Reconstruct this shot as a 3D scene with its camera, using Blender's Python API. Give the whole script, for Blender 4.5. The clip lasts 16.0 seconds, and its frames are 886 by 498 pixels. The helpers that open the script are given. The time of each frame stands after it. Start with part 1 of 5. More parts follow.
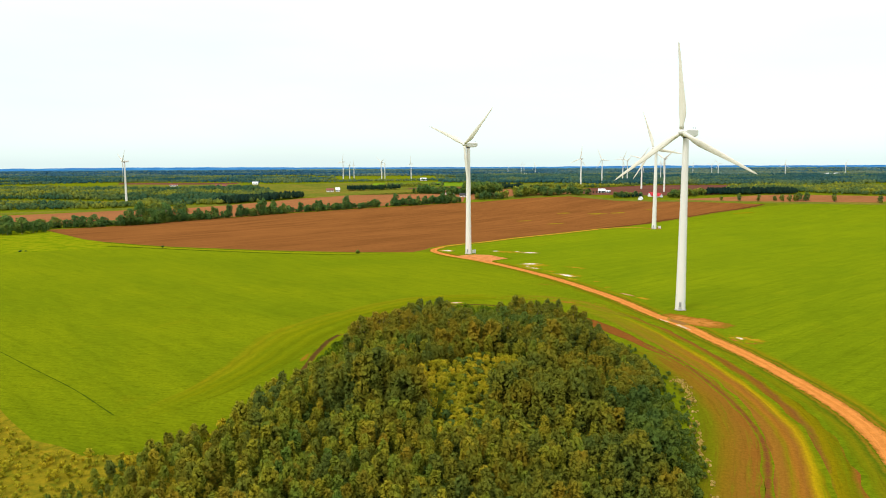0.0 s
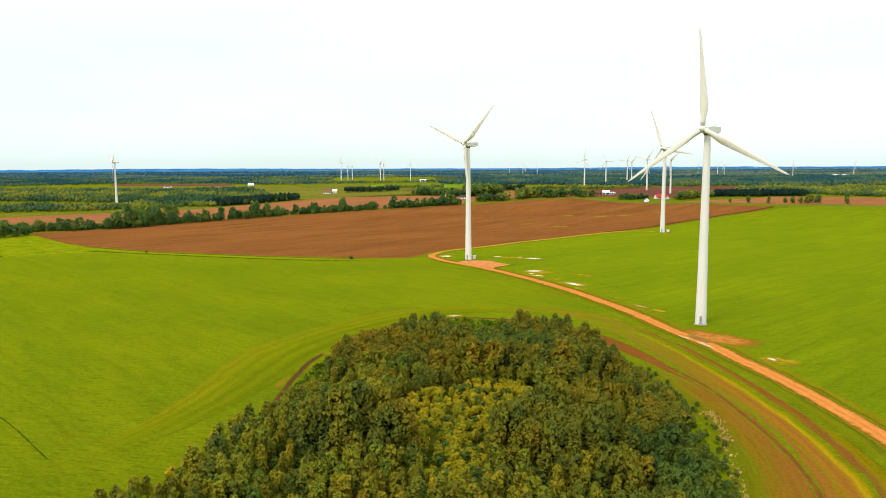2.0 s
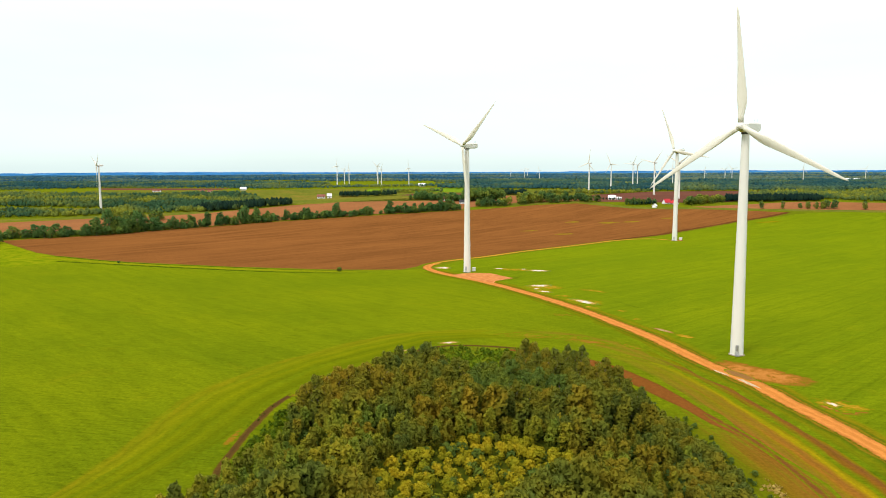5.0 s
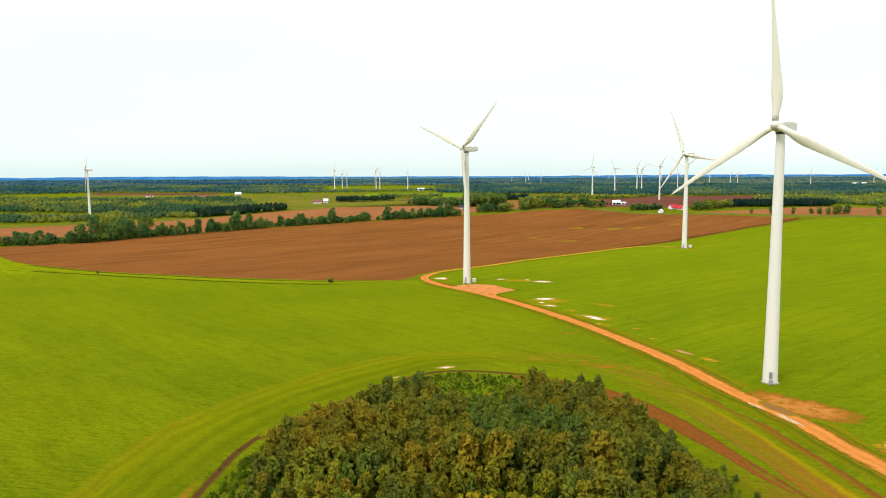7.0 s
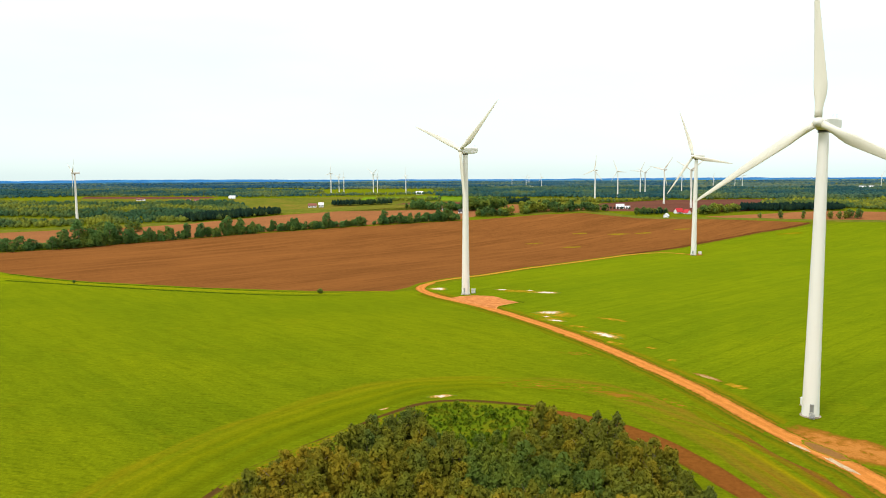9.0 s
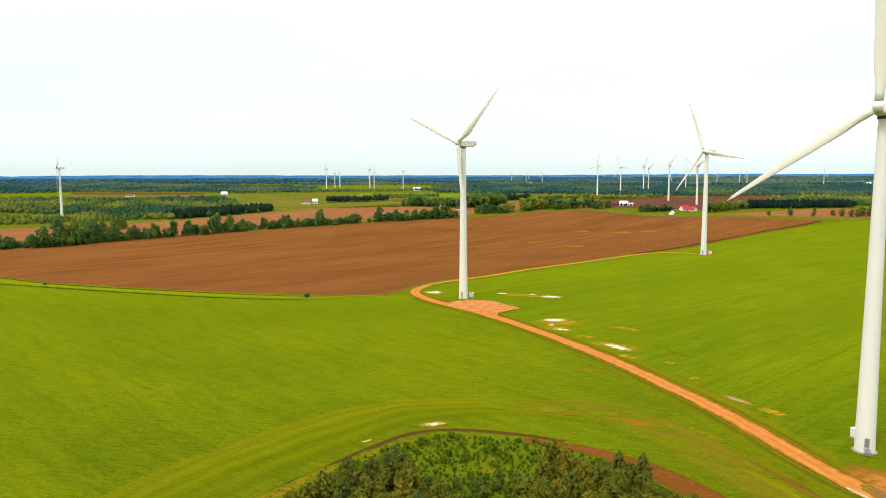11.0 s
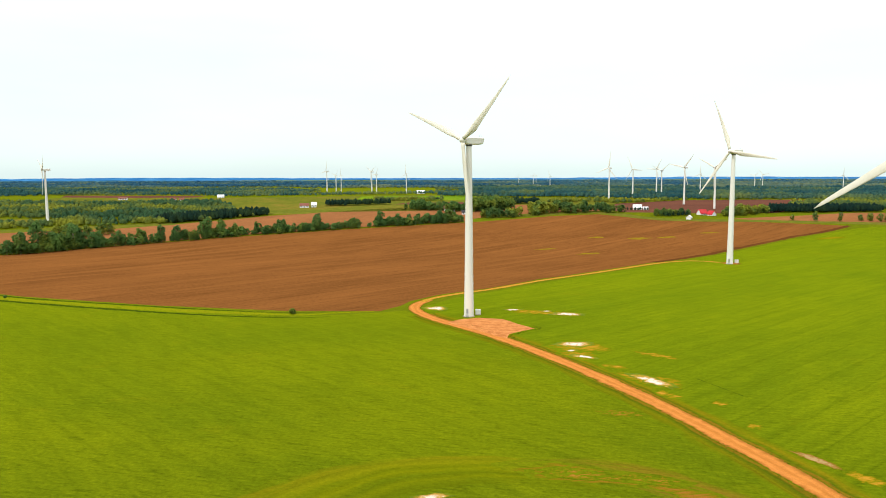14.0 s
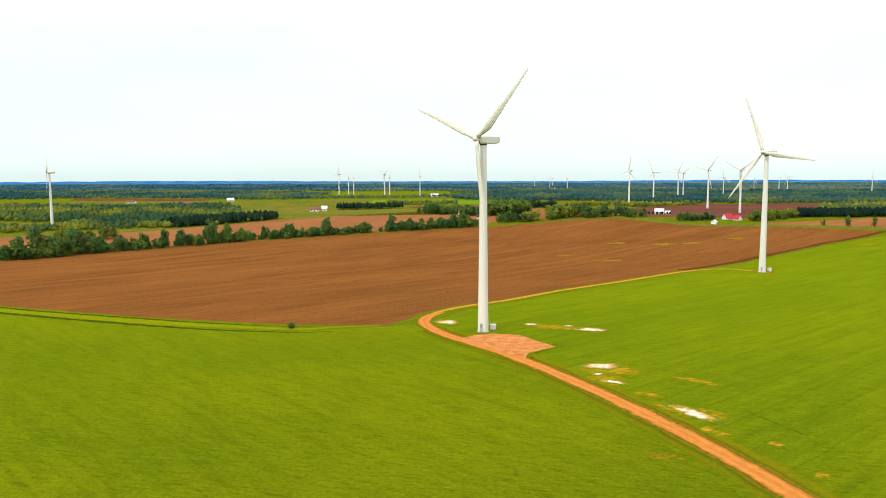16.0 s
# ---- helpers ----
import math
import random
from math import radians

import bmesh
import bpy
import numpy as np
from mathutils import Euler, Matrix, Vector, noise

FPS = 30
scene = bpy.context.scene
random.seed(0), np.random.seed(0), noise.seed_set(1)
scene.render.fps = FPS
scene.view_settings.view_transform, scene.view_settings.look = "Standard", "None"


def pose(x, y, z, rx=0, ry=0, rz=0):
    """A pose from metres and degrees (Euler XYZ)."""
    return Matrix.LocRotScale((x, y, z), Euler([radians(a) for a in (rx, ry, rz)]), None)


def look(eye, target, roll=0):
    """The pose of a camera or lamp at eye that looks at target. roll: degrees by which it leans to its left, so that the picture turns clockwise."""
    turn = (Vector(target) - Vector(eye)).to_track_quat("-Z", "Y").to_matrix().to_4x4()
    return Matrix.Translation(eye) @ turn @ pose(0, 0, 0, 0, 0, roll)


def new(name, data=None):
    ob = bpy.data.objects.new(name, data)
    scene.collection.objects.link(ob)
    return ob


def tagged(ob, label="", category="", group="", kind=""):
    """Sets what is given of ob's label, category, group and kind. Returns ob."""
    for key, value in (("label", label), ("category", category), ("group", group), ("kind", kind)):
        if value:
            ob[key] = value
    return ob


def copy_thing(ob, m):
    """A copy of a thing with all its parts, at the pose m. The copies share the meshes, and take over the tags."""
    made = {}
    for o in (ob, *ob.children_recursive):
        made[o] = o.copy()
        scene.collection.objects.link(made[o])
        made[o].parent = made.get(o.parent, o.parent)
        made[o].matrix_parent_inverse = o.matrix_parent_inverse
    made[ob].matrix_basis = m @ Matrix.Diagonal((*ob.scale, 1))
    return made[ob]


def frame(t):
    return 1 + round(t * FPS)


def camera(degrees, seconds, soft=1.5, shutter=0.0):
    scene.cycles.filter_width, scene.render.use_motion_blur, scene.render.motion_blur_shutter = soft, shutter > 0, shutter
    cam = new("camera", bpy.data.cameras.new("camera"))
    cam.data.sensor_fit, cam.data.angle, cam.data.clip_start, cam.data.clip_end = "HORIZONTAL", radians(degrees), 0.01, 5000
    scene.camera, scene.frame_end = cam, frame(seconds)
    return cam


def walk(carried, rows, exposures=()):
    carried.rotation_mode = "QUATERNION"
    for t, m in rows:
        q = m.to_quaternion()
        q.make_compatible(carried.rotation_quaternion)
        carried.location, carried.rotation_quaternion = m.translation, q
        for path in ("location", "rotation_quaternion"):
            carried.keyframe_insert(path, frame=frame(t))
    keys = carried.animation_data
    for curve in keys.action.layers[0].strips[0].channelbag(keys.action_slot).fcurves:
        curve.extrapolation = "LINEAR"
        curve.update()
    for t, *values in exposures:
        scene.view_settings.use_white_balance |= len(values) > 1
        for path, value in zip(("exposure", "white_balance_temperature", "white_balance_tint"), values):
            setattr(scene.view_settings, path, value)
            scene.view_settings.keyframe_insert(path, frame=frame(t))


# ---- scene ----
cam = camera(62.7, 16.0, soft=1.0)
PATH = [
    (0, (-1.874, -10.438, 67.567), (-1.947, -8.453, 67.329), -0.3),
    (0.5, (-1.82, -2.293, 67.448), (-1.894, -0.309, 67.209), -0.4),
    (1, (-1.599, 5.42, 67.217), (-1.675, 7.404, 66.979), -0.4),
    (1.5, (-0.992, 12.581, 66.899), (-1.068, 14.566, 66.666), -0.4),
    (2, (-1.109, 19.839, 66.826), (-1.185, 21.823, 66.592), -0.3),
    (2.5, (-1.012, 27.184, 66.806), (-1.088, 29.169, 66.574), -0.4),
    (3, (-0.881, 34.529, 66.791), (-0.958, 36.514, 66.561), -0.3),
    (3.5, (-0.516, 41.654, 66.728), (-0.594, 43.64, 66.503), -0.3),
    (4, (-0.322, 48.866, 66.744), (-0.4, 50.851, 66.518), -0.3),
    (6.5, (0.537, 84.845, 66.67), (0.458, 86.832, 66.454), -0.2),
    (7, (0.43, 92.253, 66.73), (0.35, 94.24, 66.517), -0.3),
    (7.5, (0.362, 99.331, 66.692), (0.283, 101.318, 66.479), -0.3),
    (8, (0.168, 106.367, 66.715), (0.089, 108.354, 66.503), -0.3),
    (8.5, (0.255, 113.362, 66.802), (0.177, 115.35, 66.592), -0.4),
    (9, (0.702, 120.443, 66.978), (0.623, 122.43, 66.773), -0.3),
    (11.5, (1.173, 157.298, 66.124), (1.097, 159.285, 65.907), -0.2),
    (12, (1.079, 164.232, 65.862), (1.004, 166.219, 65.646), -0.2),
    (12.5, (0.96, 171.222, 65.574), (0.884, 173.209, 65.362), -0.2),
    (13, (1.2, 178.812, 65.76), (1.125, 180.799, 65.547), -0.1),
    (13.5, (0.66, 186.732, 65.639), (0.578, 188.72, 65.428), -0.2),
    (14, (0.553, 193.644, 65.446), (0.462, 195.632, 65.238), -0.2),
    (14.5, (0.896, 200.096, 65.147), (0.795, 202.083, 64.942), -0.2),
    (15, (0.561, 208.172, 65.104), (0.451, 210.159, 64.901), -0.2),
    (15.5, (0.446, 215.782, 65.053), (0.325, 217.768, 64.85), -0.2),
    (16, (0.692, 222.14, 64.88), (0.559, 224.126, 64.681), -0.2),
]
walk(cam, [(t, look(eye, target, roll)) for t, eye, target, roll in PATH], [(0, 0.38), (16, 0.38)])

# ---- light ----
def nodes_of(owner):
    owner.use_nodes = True
    tree = owner.node_tree
    return tree, tree.nodes, tree.links


world = bpy.data.worlds.new("overcast_sky")
scene.world = world
tree, nodes, links = nodes_of(world)
back, out_w = nodes["Background"], nodes["World Output"]
sky = nodes.new("ShaderNodeTexSky")
sky.sky_type = "NISHITA"
sky.sun_disc = False
sky.sun_elevation, sky.sun_rotation = radians(52), radians(215)
back_sky = nodes.new("ShaderNodeBackground")
links.new(sky.outputs[0], back_sky.inputs[0])
back_sky.inputs[1].default_value = 0.05
coord = nodes.new("ShaderNodeTexCoord")
sep = nodes.new("ShaderNodeSeparateXYZ")
links.new(coord.outputs["Generated"], sep.inputs[0])
ramp = nodes.new("ShaderNodeValToRGB")
ramp.color_ramp.elements[0].position, ramp.color_ramp.elements[0].color = 0.0, (0.47, 0.58, 0.585, 1)
ramp.color_ramp.elements[1].position, ramp.color_ramp.elements[1].color = 0.5, (1, 1, 1, 1)
mid = ramp.color_ramp.elements.new(0.12)
mid.color = (0.555, 0.632, 0.637, 1)
links.new(sep.outputs["Z"], ramp.inputs[0])
stretch = nodes.new("ShaderNodeMapping")
stretch.inputs["Scale"].default_value = (1, 1, 5)
links.new(coord.outputs["Generated"], stretch.inputs[0])
cloud = nodes.new("ShaderNodeTexNoise")
cloud.inputs["Scale"].default_value, cloud.inputs["Detail"].default_value = 2.2, 5
links.new(stretch.outputs[0], cloud.inputs["Vector"])
cloud_ramp = nodes.new("ShaderNodeMapRange")
cloud_ramp.inputs["From Min"].default_value, cloud_ramp.inputs["From Max"].default_value = 0.3, 0.7
cloud_ramp.inputs["To Min"].default_value, cloud_ramp.inputs["To Max"].default_value = 0.93, 1.05
links.new(cloud.outputs["Fac"], cloud_ramp.inputs["Value"])
cloud_mix = nodes.new("ShaderNodeVectorMath")
cloud_mix.operation = "SCALE"
links.new(ramp.outputs[0], cloud_mix.inputs[0])
links.new(cloud_ramp.outputs[0], cloud_mix.inputs["Scale"])
links.new(cloud_mix.outputs[0], back.inputs[0])
back.inputs[1].default_value = 1.02
add_w = nodes.new("ShaderNodeAddShader")
links.new(back.outputs[0], add_w.inputs[0])
links.new(back_sky.outputs[0], add_w.inputs[1])
links.new(add_w.outputs[0], out_w.inputs[0])

sun = new("sun", bpy.data.lights.new("sun", "SUN"))
sun.data.energy, sun.data.angle, sun.data.color = 1.5, radians(14), (1.0, 0.95, 0.86)
sun.matrix_world = look((-500, -300, 900), (0, 250, 0))


# ---- materials ----
def material(name, rough=0.85, spec=0.25, metal=0.0):
    m = bpy.data.materials.new(name)
    t, n, k = nodes_of(m)
    p = n["Principled BSDF"]
    p.inputs["Roughness"].default_value, p.inputs["Specular IOR Level"].default_value, p.inputs["Metallic"].default_value = rough, spec, metal
    return m, t, n, k, p


def noise_node(n, k, vec, scale, detail=4.0, rough=0.55, distort=0.0):
    x = n.new("ShaderNodeTexNoise")
    x.inputs["Scale"].default_value, x.inputs["Detail"].default_value = scale, detail
    x.inputs["Roughness"].default_value, x.inputs["Distortion"].default_value = rough, distort
    if vec is not None:
        k.new(vec, x.inputs["Vector"])
    return x.outputs["Fac"]


def ramp_node(n, k, fac, stops):
    r = n.new("ShaderNodeValToRGB")
    el = r.color_ramp.elements
    while len(el) < len(stops):
        el.new(0.5)
    for e, (pos, c) in zip(el, stops):
        e.position, e.color = pos, (*c, 1)
    k.new(fac, r.inputs[0])
    return r.outputs[0]


def mix_node(n, k, fac, a, b, mode="MIX"):
    x = n.new("ShaderNodeMix")
    x.data_type, x.blend_type = "RGBA", mode
    for value, slot in ((fac, 0), (a, 6), (b, 7)):
        if isinstance(value, (int, float)):
            x.inputs[slot].default_value = value
        elif isinstance(value, tuple):
            x.inputs[slot].default_value = (*value, 1)
        else:
            k.new(value, x.inputs[slot])
    return x.outputs[2]


def map_node(n, k, vec, scale=(1, 1, 1), turn=0.0):
    if turn:
        r = n.new("ShaderNodeMapping")
        r.inputs["Rotation"].default_value = (0, 0, radians(turn))
        k.new(vec, r.inputs[0])
        vec = r.outputs[0]
    x = n.new("ShaderNodeMapping")
    x.inputs["Scale"].default_value = scale
    k.new(vec, x.inputs[0])
    return x.outputs[0]


def range_node(n, k, value, a, b, c, d):
    x = n.new("ShaderNodeMapRange")
    for i, v in enumerate((a, b, c, d)):
        x.inputs[1 + i].default_value = v
    k.new(value, x.inputs[0])
    return x.outputs[0]


def bump_node(n, k, p, height, strength, distance):
    b = n.new("ShaderNodeBump")
    b.inputs["Strength"].default_value, b.inputs["Distance"].default_value = strength, distance
    k.new(height, b.inputs["Height"])
    k.new(b.outputs[0], p.inputs["Normal"])


def place(n):
    return n.new("ShaderNodeNewGeometry").outputs["Position"]


BRUSH = -78


def crop_colour(n, k, pos, dark, light, worn, turn, row, sheen):
    """Young grain: drill rows, broad patches of growth and thin yellow spots. Gives the colour and the fine grain of it."""
    broad = noise_node(n, k, map_node(n, k, pos, (0.022, 0.009, 0.02), turn), 1.0, 6, 0.65, 0.5)
    col = ramp_node(n, k, broad, [(0.3, dark), (0.5, tuple((a + b) / 2 for a, b in zip(dark, light))), (0.7, light)])
    rows = noise_node(n, k, map_node(n, k, pos, (0.5, 0.012, 0.02), turn), 1.0, 3, 0.6)
    col = mix_node(n, k, range_node(n, k, rows, 0.42, 0.68, 0.0, row), col, tuple(v * 0.62 for v in dark))
    rows2 = noise_node(n, k, map_node(n, k, pos, (0.16, 0.006, 0.02), turn + 4), 1.0, 3, 0.6)
    col = mix_node(n, k, range_node(n, k, rows2, 0.48, 0.72, 0.0, row), col, tuple(min(1, v * 1.2) for v in light))
    spots = noise_node(n, k, pos, 0.045, 6, 0.62, 0.6)
    col = mix_node(n, k, range_node(n, k, spots, 0.6, 0.78, 0.0, 0.55), col, worn)
    clump = noise_node(n, k, map_node(n, k, pos, (0.2, 0.03, 0.2), turn + 6), 1.0, 6, 0.7, 0.5)
    col = mix_node(n, k, range_node(n, k, clump, 0.5, 0.68, 0.0, 0.38), col, tuple(v * 0.62 for v in dark))
    col = mix_node(n, k, range_node(n, k, clump, 0.48, 0.3, 0.0, 0.35), col, tuple(min(1, v * 1.12) for v in light))
    brush = noise_node(n, k, map_node(n, k, pos, (1.1, 0.13, 0.5), BRUSH), 1.0, 5, 0.75, 0.25)
    col = mix_node(n, k, range_node(n, k, brush, 0.52, 0.64, 0.0, 0.68), col, tuple(v * 0.6 for v in dark))
    col = mix_node(n, k, range_node(n, k, brush, 0.47, 0.34, 0.0, 0.5), col, tuple(min(1, v * 1.2) for v in light))
    sep = n.new("ShaderNodeSeparateXYZ")
    k.new(map_node(n, k, pos, (1, 1, 1), turn), sep.inputs[0])
    lane = math_node(n, k, "PINGPONG", math_node(n, k, "ADD", sep.outputs[0], range_node(n, k, noise_node(n, k, pos, 0.05, 2), 0.3, 0.7, -0.6, 0.6)), 6.0)
    worn_lane = math_node(n, k, "MULTIPLY", range_node(n, k, lane, 0.55, 0.1, 0.0, 1.0), range_node(n, k, brush, 0.35, 0.6, 0.1, row * 1.6))
    col = mix_node(n, k, worn_lane, col, tuple(v * 0.55 for v in dark))
    fine = noise_node(n, k, pos, 0.9, 3, 0.75)
    col = mix_node(n, k, 0.55, col, ramp_node(n, k, fine, [(0.3, (0.25, 0.25, 0.25)), (0.7, (0.75, 0.75, 0.75))]), "OVERLAY")
    return col, fine


def crop_finish(n, k, p, col, fine, crop, bare=None):
    """bare: how far soil has taken the place of the leaves, which alone have a sheen."""
    k.new(col, p.inputs["Base Color"])
    p.inputs["Sheen Weight"].default_value, p.inputs["Sheen Roughness"].default_value = crop[5], 0.45
    if bare is not None:
        k.new(range_node(n, k, bare, 0.0, 1.0, crop[5], 0.02), p.inputs["Sheen Weight"])
    p.inputs["Sheen Tint"].default_value = (*[v * 4 for v in crop[1]], 1)
    bump_node(n, k, p, fine, 0.5, 0.25)


def crop_material(name, *crop):
    m, t, n, k, p = material(name, 1.0, 0.0)
    col, fine = crop_colour(n, k, place(n), *crop)
    crop_finish(n, k, p, col, fine, crop)
    return m


def math_node(n, k, op, a, b):
    x = n.new("ShaderNodeMath")
    x.operation = op
    for v, slot in ((a, 0), (b, 1)):
        if isinstance(v, (int, float)):
            x.inputs[slot].default_value = v
        else:
            k.new(v, x.inputs[slot])
    return x.outputs[0]


def blend_material(name, crop, stops, patchy=0.3, breakup=0.9, rough=1.0, spec=0.0, reach=1.3, plateau=1.0, drag=None, thin=0.0):
    """Bare or trodden ground that gives way to the crop toward its edges, through a broken, mottled line.
    stops: colours from the edge inward; the crop shows where the mottling leaves none."""
    m, t, n, k, p = material(name, rough, spec)
    pos = place(n)
    col, fine = crop_colour(n, k, pos, *crop)
    uv = n.new("ShaderNodeUVMap")
    uv.uv_map = "across"
    s = n.new("ShaderNodeSeparateXYZ")
    k.new(uv.outputs[0], s.inputs[0])
    twice = math_node(n, k, "SUBTRACT", math_node(n, k, "MULTIPLY", s.outputs[0], 2.0), 1.0)
    edge = math_node(n, k, "SUBTRACT", 1.0, math_node(n, k, "ABSOLUTE", twice, 0.0))
    edge = math_node(n, k, "MINIMUM", math_node(n, k, "MULTIPLY", edge, plateau), 1.0)
    mott = noise_node(n, k, map_node(n, k, pos, drag, -10) if drag else pos, patchy, 6, 0.68, 0.4)
    depth = math_node(n, k, "MULTIPLY", edge, range_node(n, k, mott, 0.28 + thin, 0.72 + thin * 0.3, 1.15 - breakup, 1.15 + breakup))
    inner = ramp_node(n, k, range_node(n, k, depth, 0.2, reach, 0.0, 1.0), [(i / max(1, len(stops) - 1), c) for i, c in enumerate(stops)])
    grain = noise_node(n, k, pos, patchy * 7, 3, 0.7)
    inner = mix_node(n, k, 0.4, inner, ramp_node(n, k, grain, [(0.3, (0.3, 0.3, 0.3)), (0.7, (0.8, 0.8, 0.8))]), "OVERLAY")
    cover = range_node(n, k, depth, 0.12, 0.42, 0.0, 1.0)
    crop_finish(n, k, p, mix_node(n, k, cover, col, inner), fine, crop, cover)
    return m


def band_material(name, crop, bands, cover=0.75, start=40):
    """Parallel bands left by tractors along a strip, dragged out into streaks and fraying into the crop.
    bands: places across the strip and their colours."""
    m, t, n, k, p = material(name, 1.0, 0.0)
    pos = place(n)
    col, fine = crop_colour(n, k, pos, *crop)
    uv = n.new("ShaderNodeUVMap")
    uv.uv_map = "across"
    s = n.new("ShaderNodeSeparateXYZ")
    k.new(uv.outputs[0], s.inputs[0])
    u = math_node(n, k, "ADD", s.outputs[0], range_node(n, k, noise_node(n, k, pos, 0.09, 4, 0.6), 0.3, 0.7, -0.04, 0.04))
    streak = noise_node(n, k, map_node(n, k, uv.outputs[0], (16.0, 0.045, 1)), 1.0, 6, 0.7, 0.2)
    inner = ramp_node(n, k, u, bands)
    inner = mix_node(n, k, range_node(n, k, streak, 0.5, 0.7, 0.0, 0.45), inner, tuple(v * 0.5 for v in bands[len(bands) // 2][1]))
    grain = noise_node(n, k, pos, 1.1, 4, 0.75)
    inner = mix_node(n, k, 0.45, inner, ramp_node(n, k, grain, [(0.3, (0.3, 0.3, 0.3)), (0.7, (0.8, 0.8, 0.8))]), "OVERLAY")
    thin = range_node(n, k, noise_node(n, k, map_node(n, k, uv.outputs[0], (7.0, 0.03, 1)), 1.0, 5, 0.7), 0.32, 0.5, cover - 0.45, cover + 0.2)
    edge = math_node(n, k, "SUBTRACT", 1.0, math_node(n, k, "ABSOLUTE", math_node(n, k, "SUBTRACT", math_node(n, k, "MULTIPLY", s.outputs[0], 2.0), 1.0), 0.0))
    fade = range_node(n, k, math_node(n, k, "ADD", edge, range_node(n, k, streak, 0.3, 0.7, -0.16, 0.16)), 0.06, 0.3, 0.0, 1.0)
    begin = range_node(n, k, math_node(n, k, "ADD", s.outputs[1], range_node(n, k, streak, 0.3, 0.7, -22, 22)), start * 0.1, start, 0.0, 1.0)
    cover_all = math_node(n, k, "MULTIPLY", math_node(n, k, "MULTIPLY", fade, thin), begin)
    crop_finish(n, k, p, mix_node(n, k, cover_all, col, inner), fine, crop, cover_all)
    return m


def soil_material(name, dark, light, turn, row=0.5):
    m, t, n, k, p = material(name, 1.0, 0.0)
    pos = place(n)
    broad = noise_node(n, k, map_node(n, k, pos, (0.009, 0.02, 0.02), turn), 1.0, 5, 0.6, 0.5)
    col = ramp_node(n, k, broad, [(0.3, dark), (0.72, light)])
    rows = noise_node(n, k, map_node(n, k, pos, (0.022, 0.34, 0.02), turn), 1.0, 6, 0.75)
    col = mix_node(n, k, range_node(n, k, rows, 0.45, 0.7, 0.0, row), col, tuple(v * 0.6 for v in dark))
    rows2 = noise_node(n, k, map_node(n, k, pos, (0.004, 0.09, 0.02), turn - 3), 1.0, 3, 0.6)
    col = mix_node(n, k, range_node(n, k, rows2, 0.52, 0.72, 0.0, row * 0.8), col, tuple(min(1, v * 1.25) for v in light))
    fine = noise_node(n, k, pos, 0.6, 5, 0.75)
    col = mix_node(n, k, 0.5, col, ramp_node(n, k, fine, [(0.3, (0.35, 0.35, 0.35)), (0.7, (0.9, 0.9, 0.9))]), "OVERLAY")
    k.new(col, p.inputs["Base Color"])
    bump_node(n, k, p, fine, 0.6, 0.2)
    return m


def patchy_material(name, a, b, c, scale, rough=1.0, spec=0.0):
    """Three colours mottled at two scales, for grass, gravel and bare ground."""
    m, t, n, k, p = material(name, rough, spec)
    pos = place(n)
    col = ramp_node(n, k, noise_node(n, k, pos, scale, 6, 0.65, 0.6), [(0.32, a), (0.52, b), (0.7, c)])
    fine = noise_node(n, k, pos, scale * 9, 3, 0.7)
    col = mix_node(n, k, 0.4, col, ramp_node(n, k, fine, [(0.3, (0.3, 0.3, 0.3)), (0.7, (0.9, 0.9, 0.9))]), "OVERLAY")
    k.new(col, p.inputs["Base Color"])
    bump_node(n, k, p, fine, 0.5, 0.15)
    return m


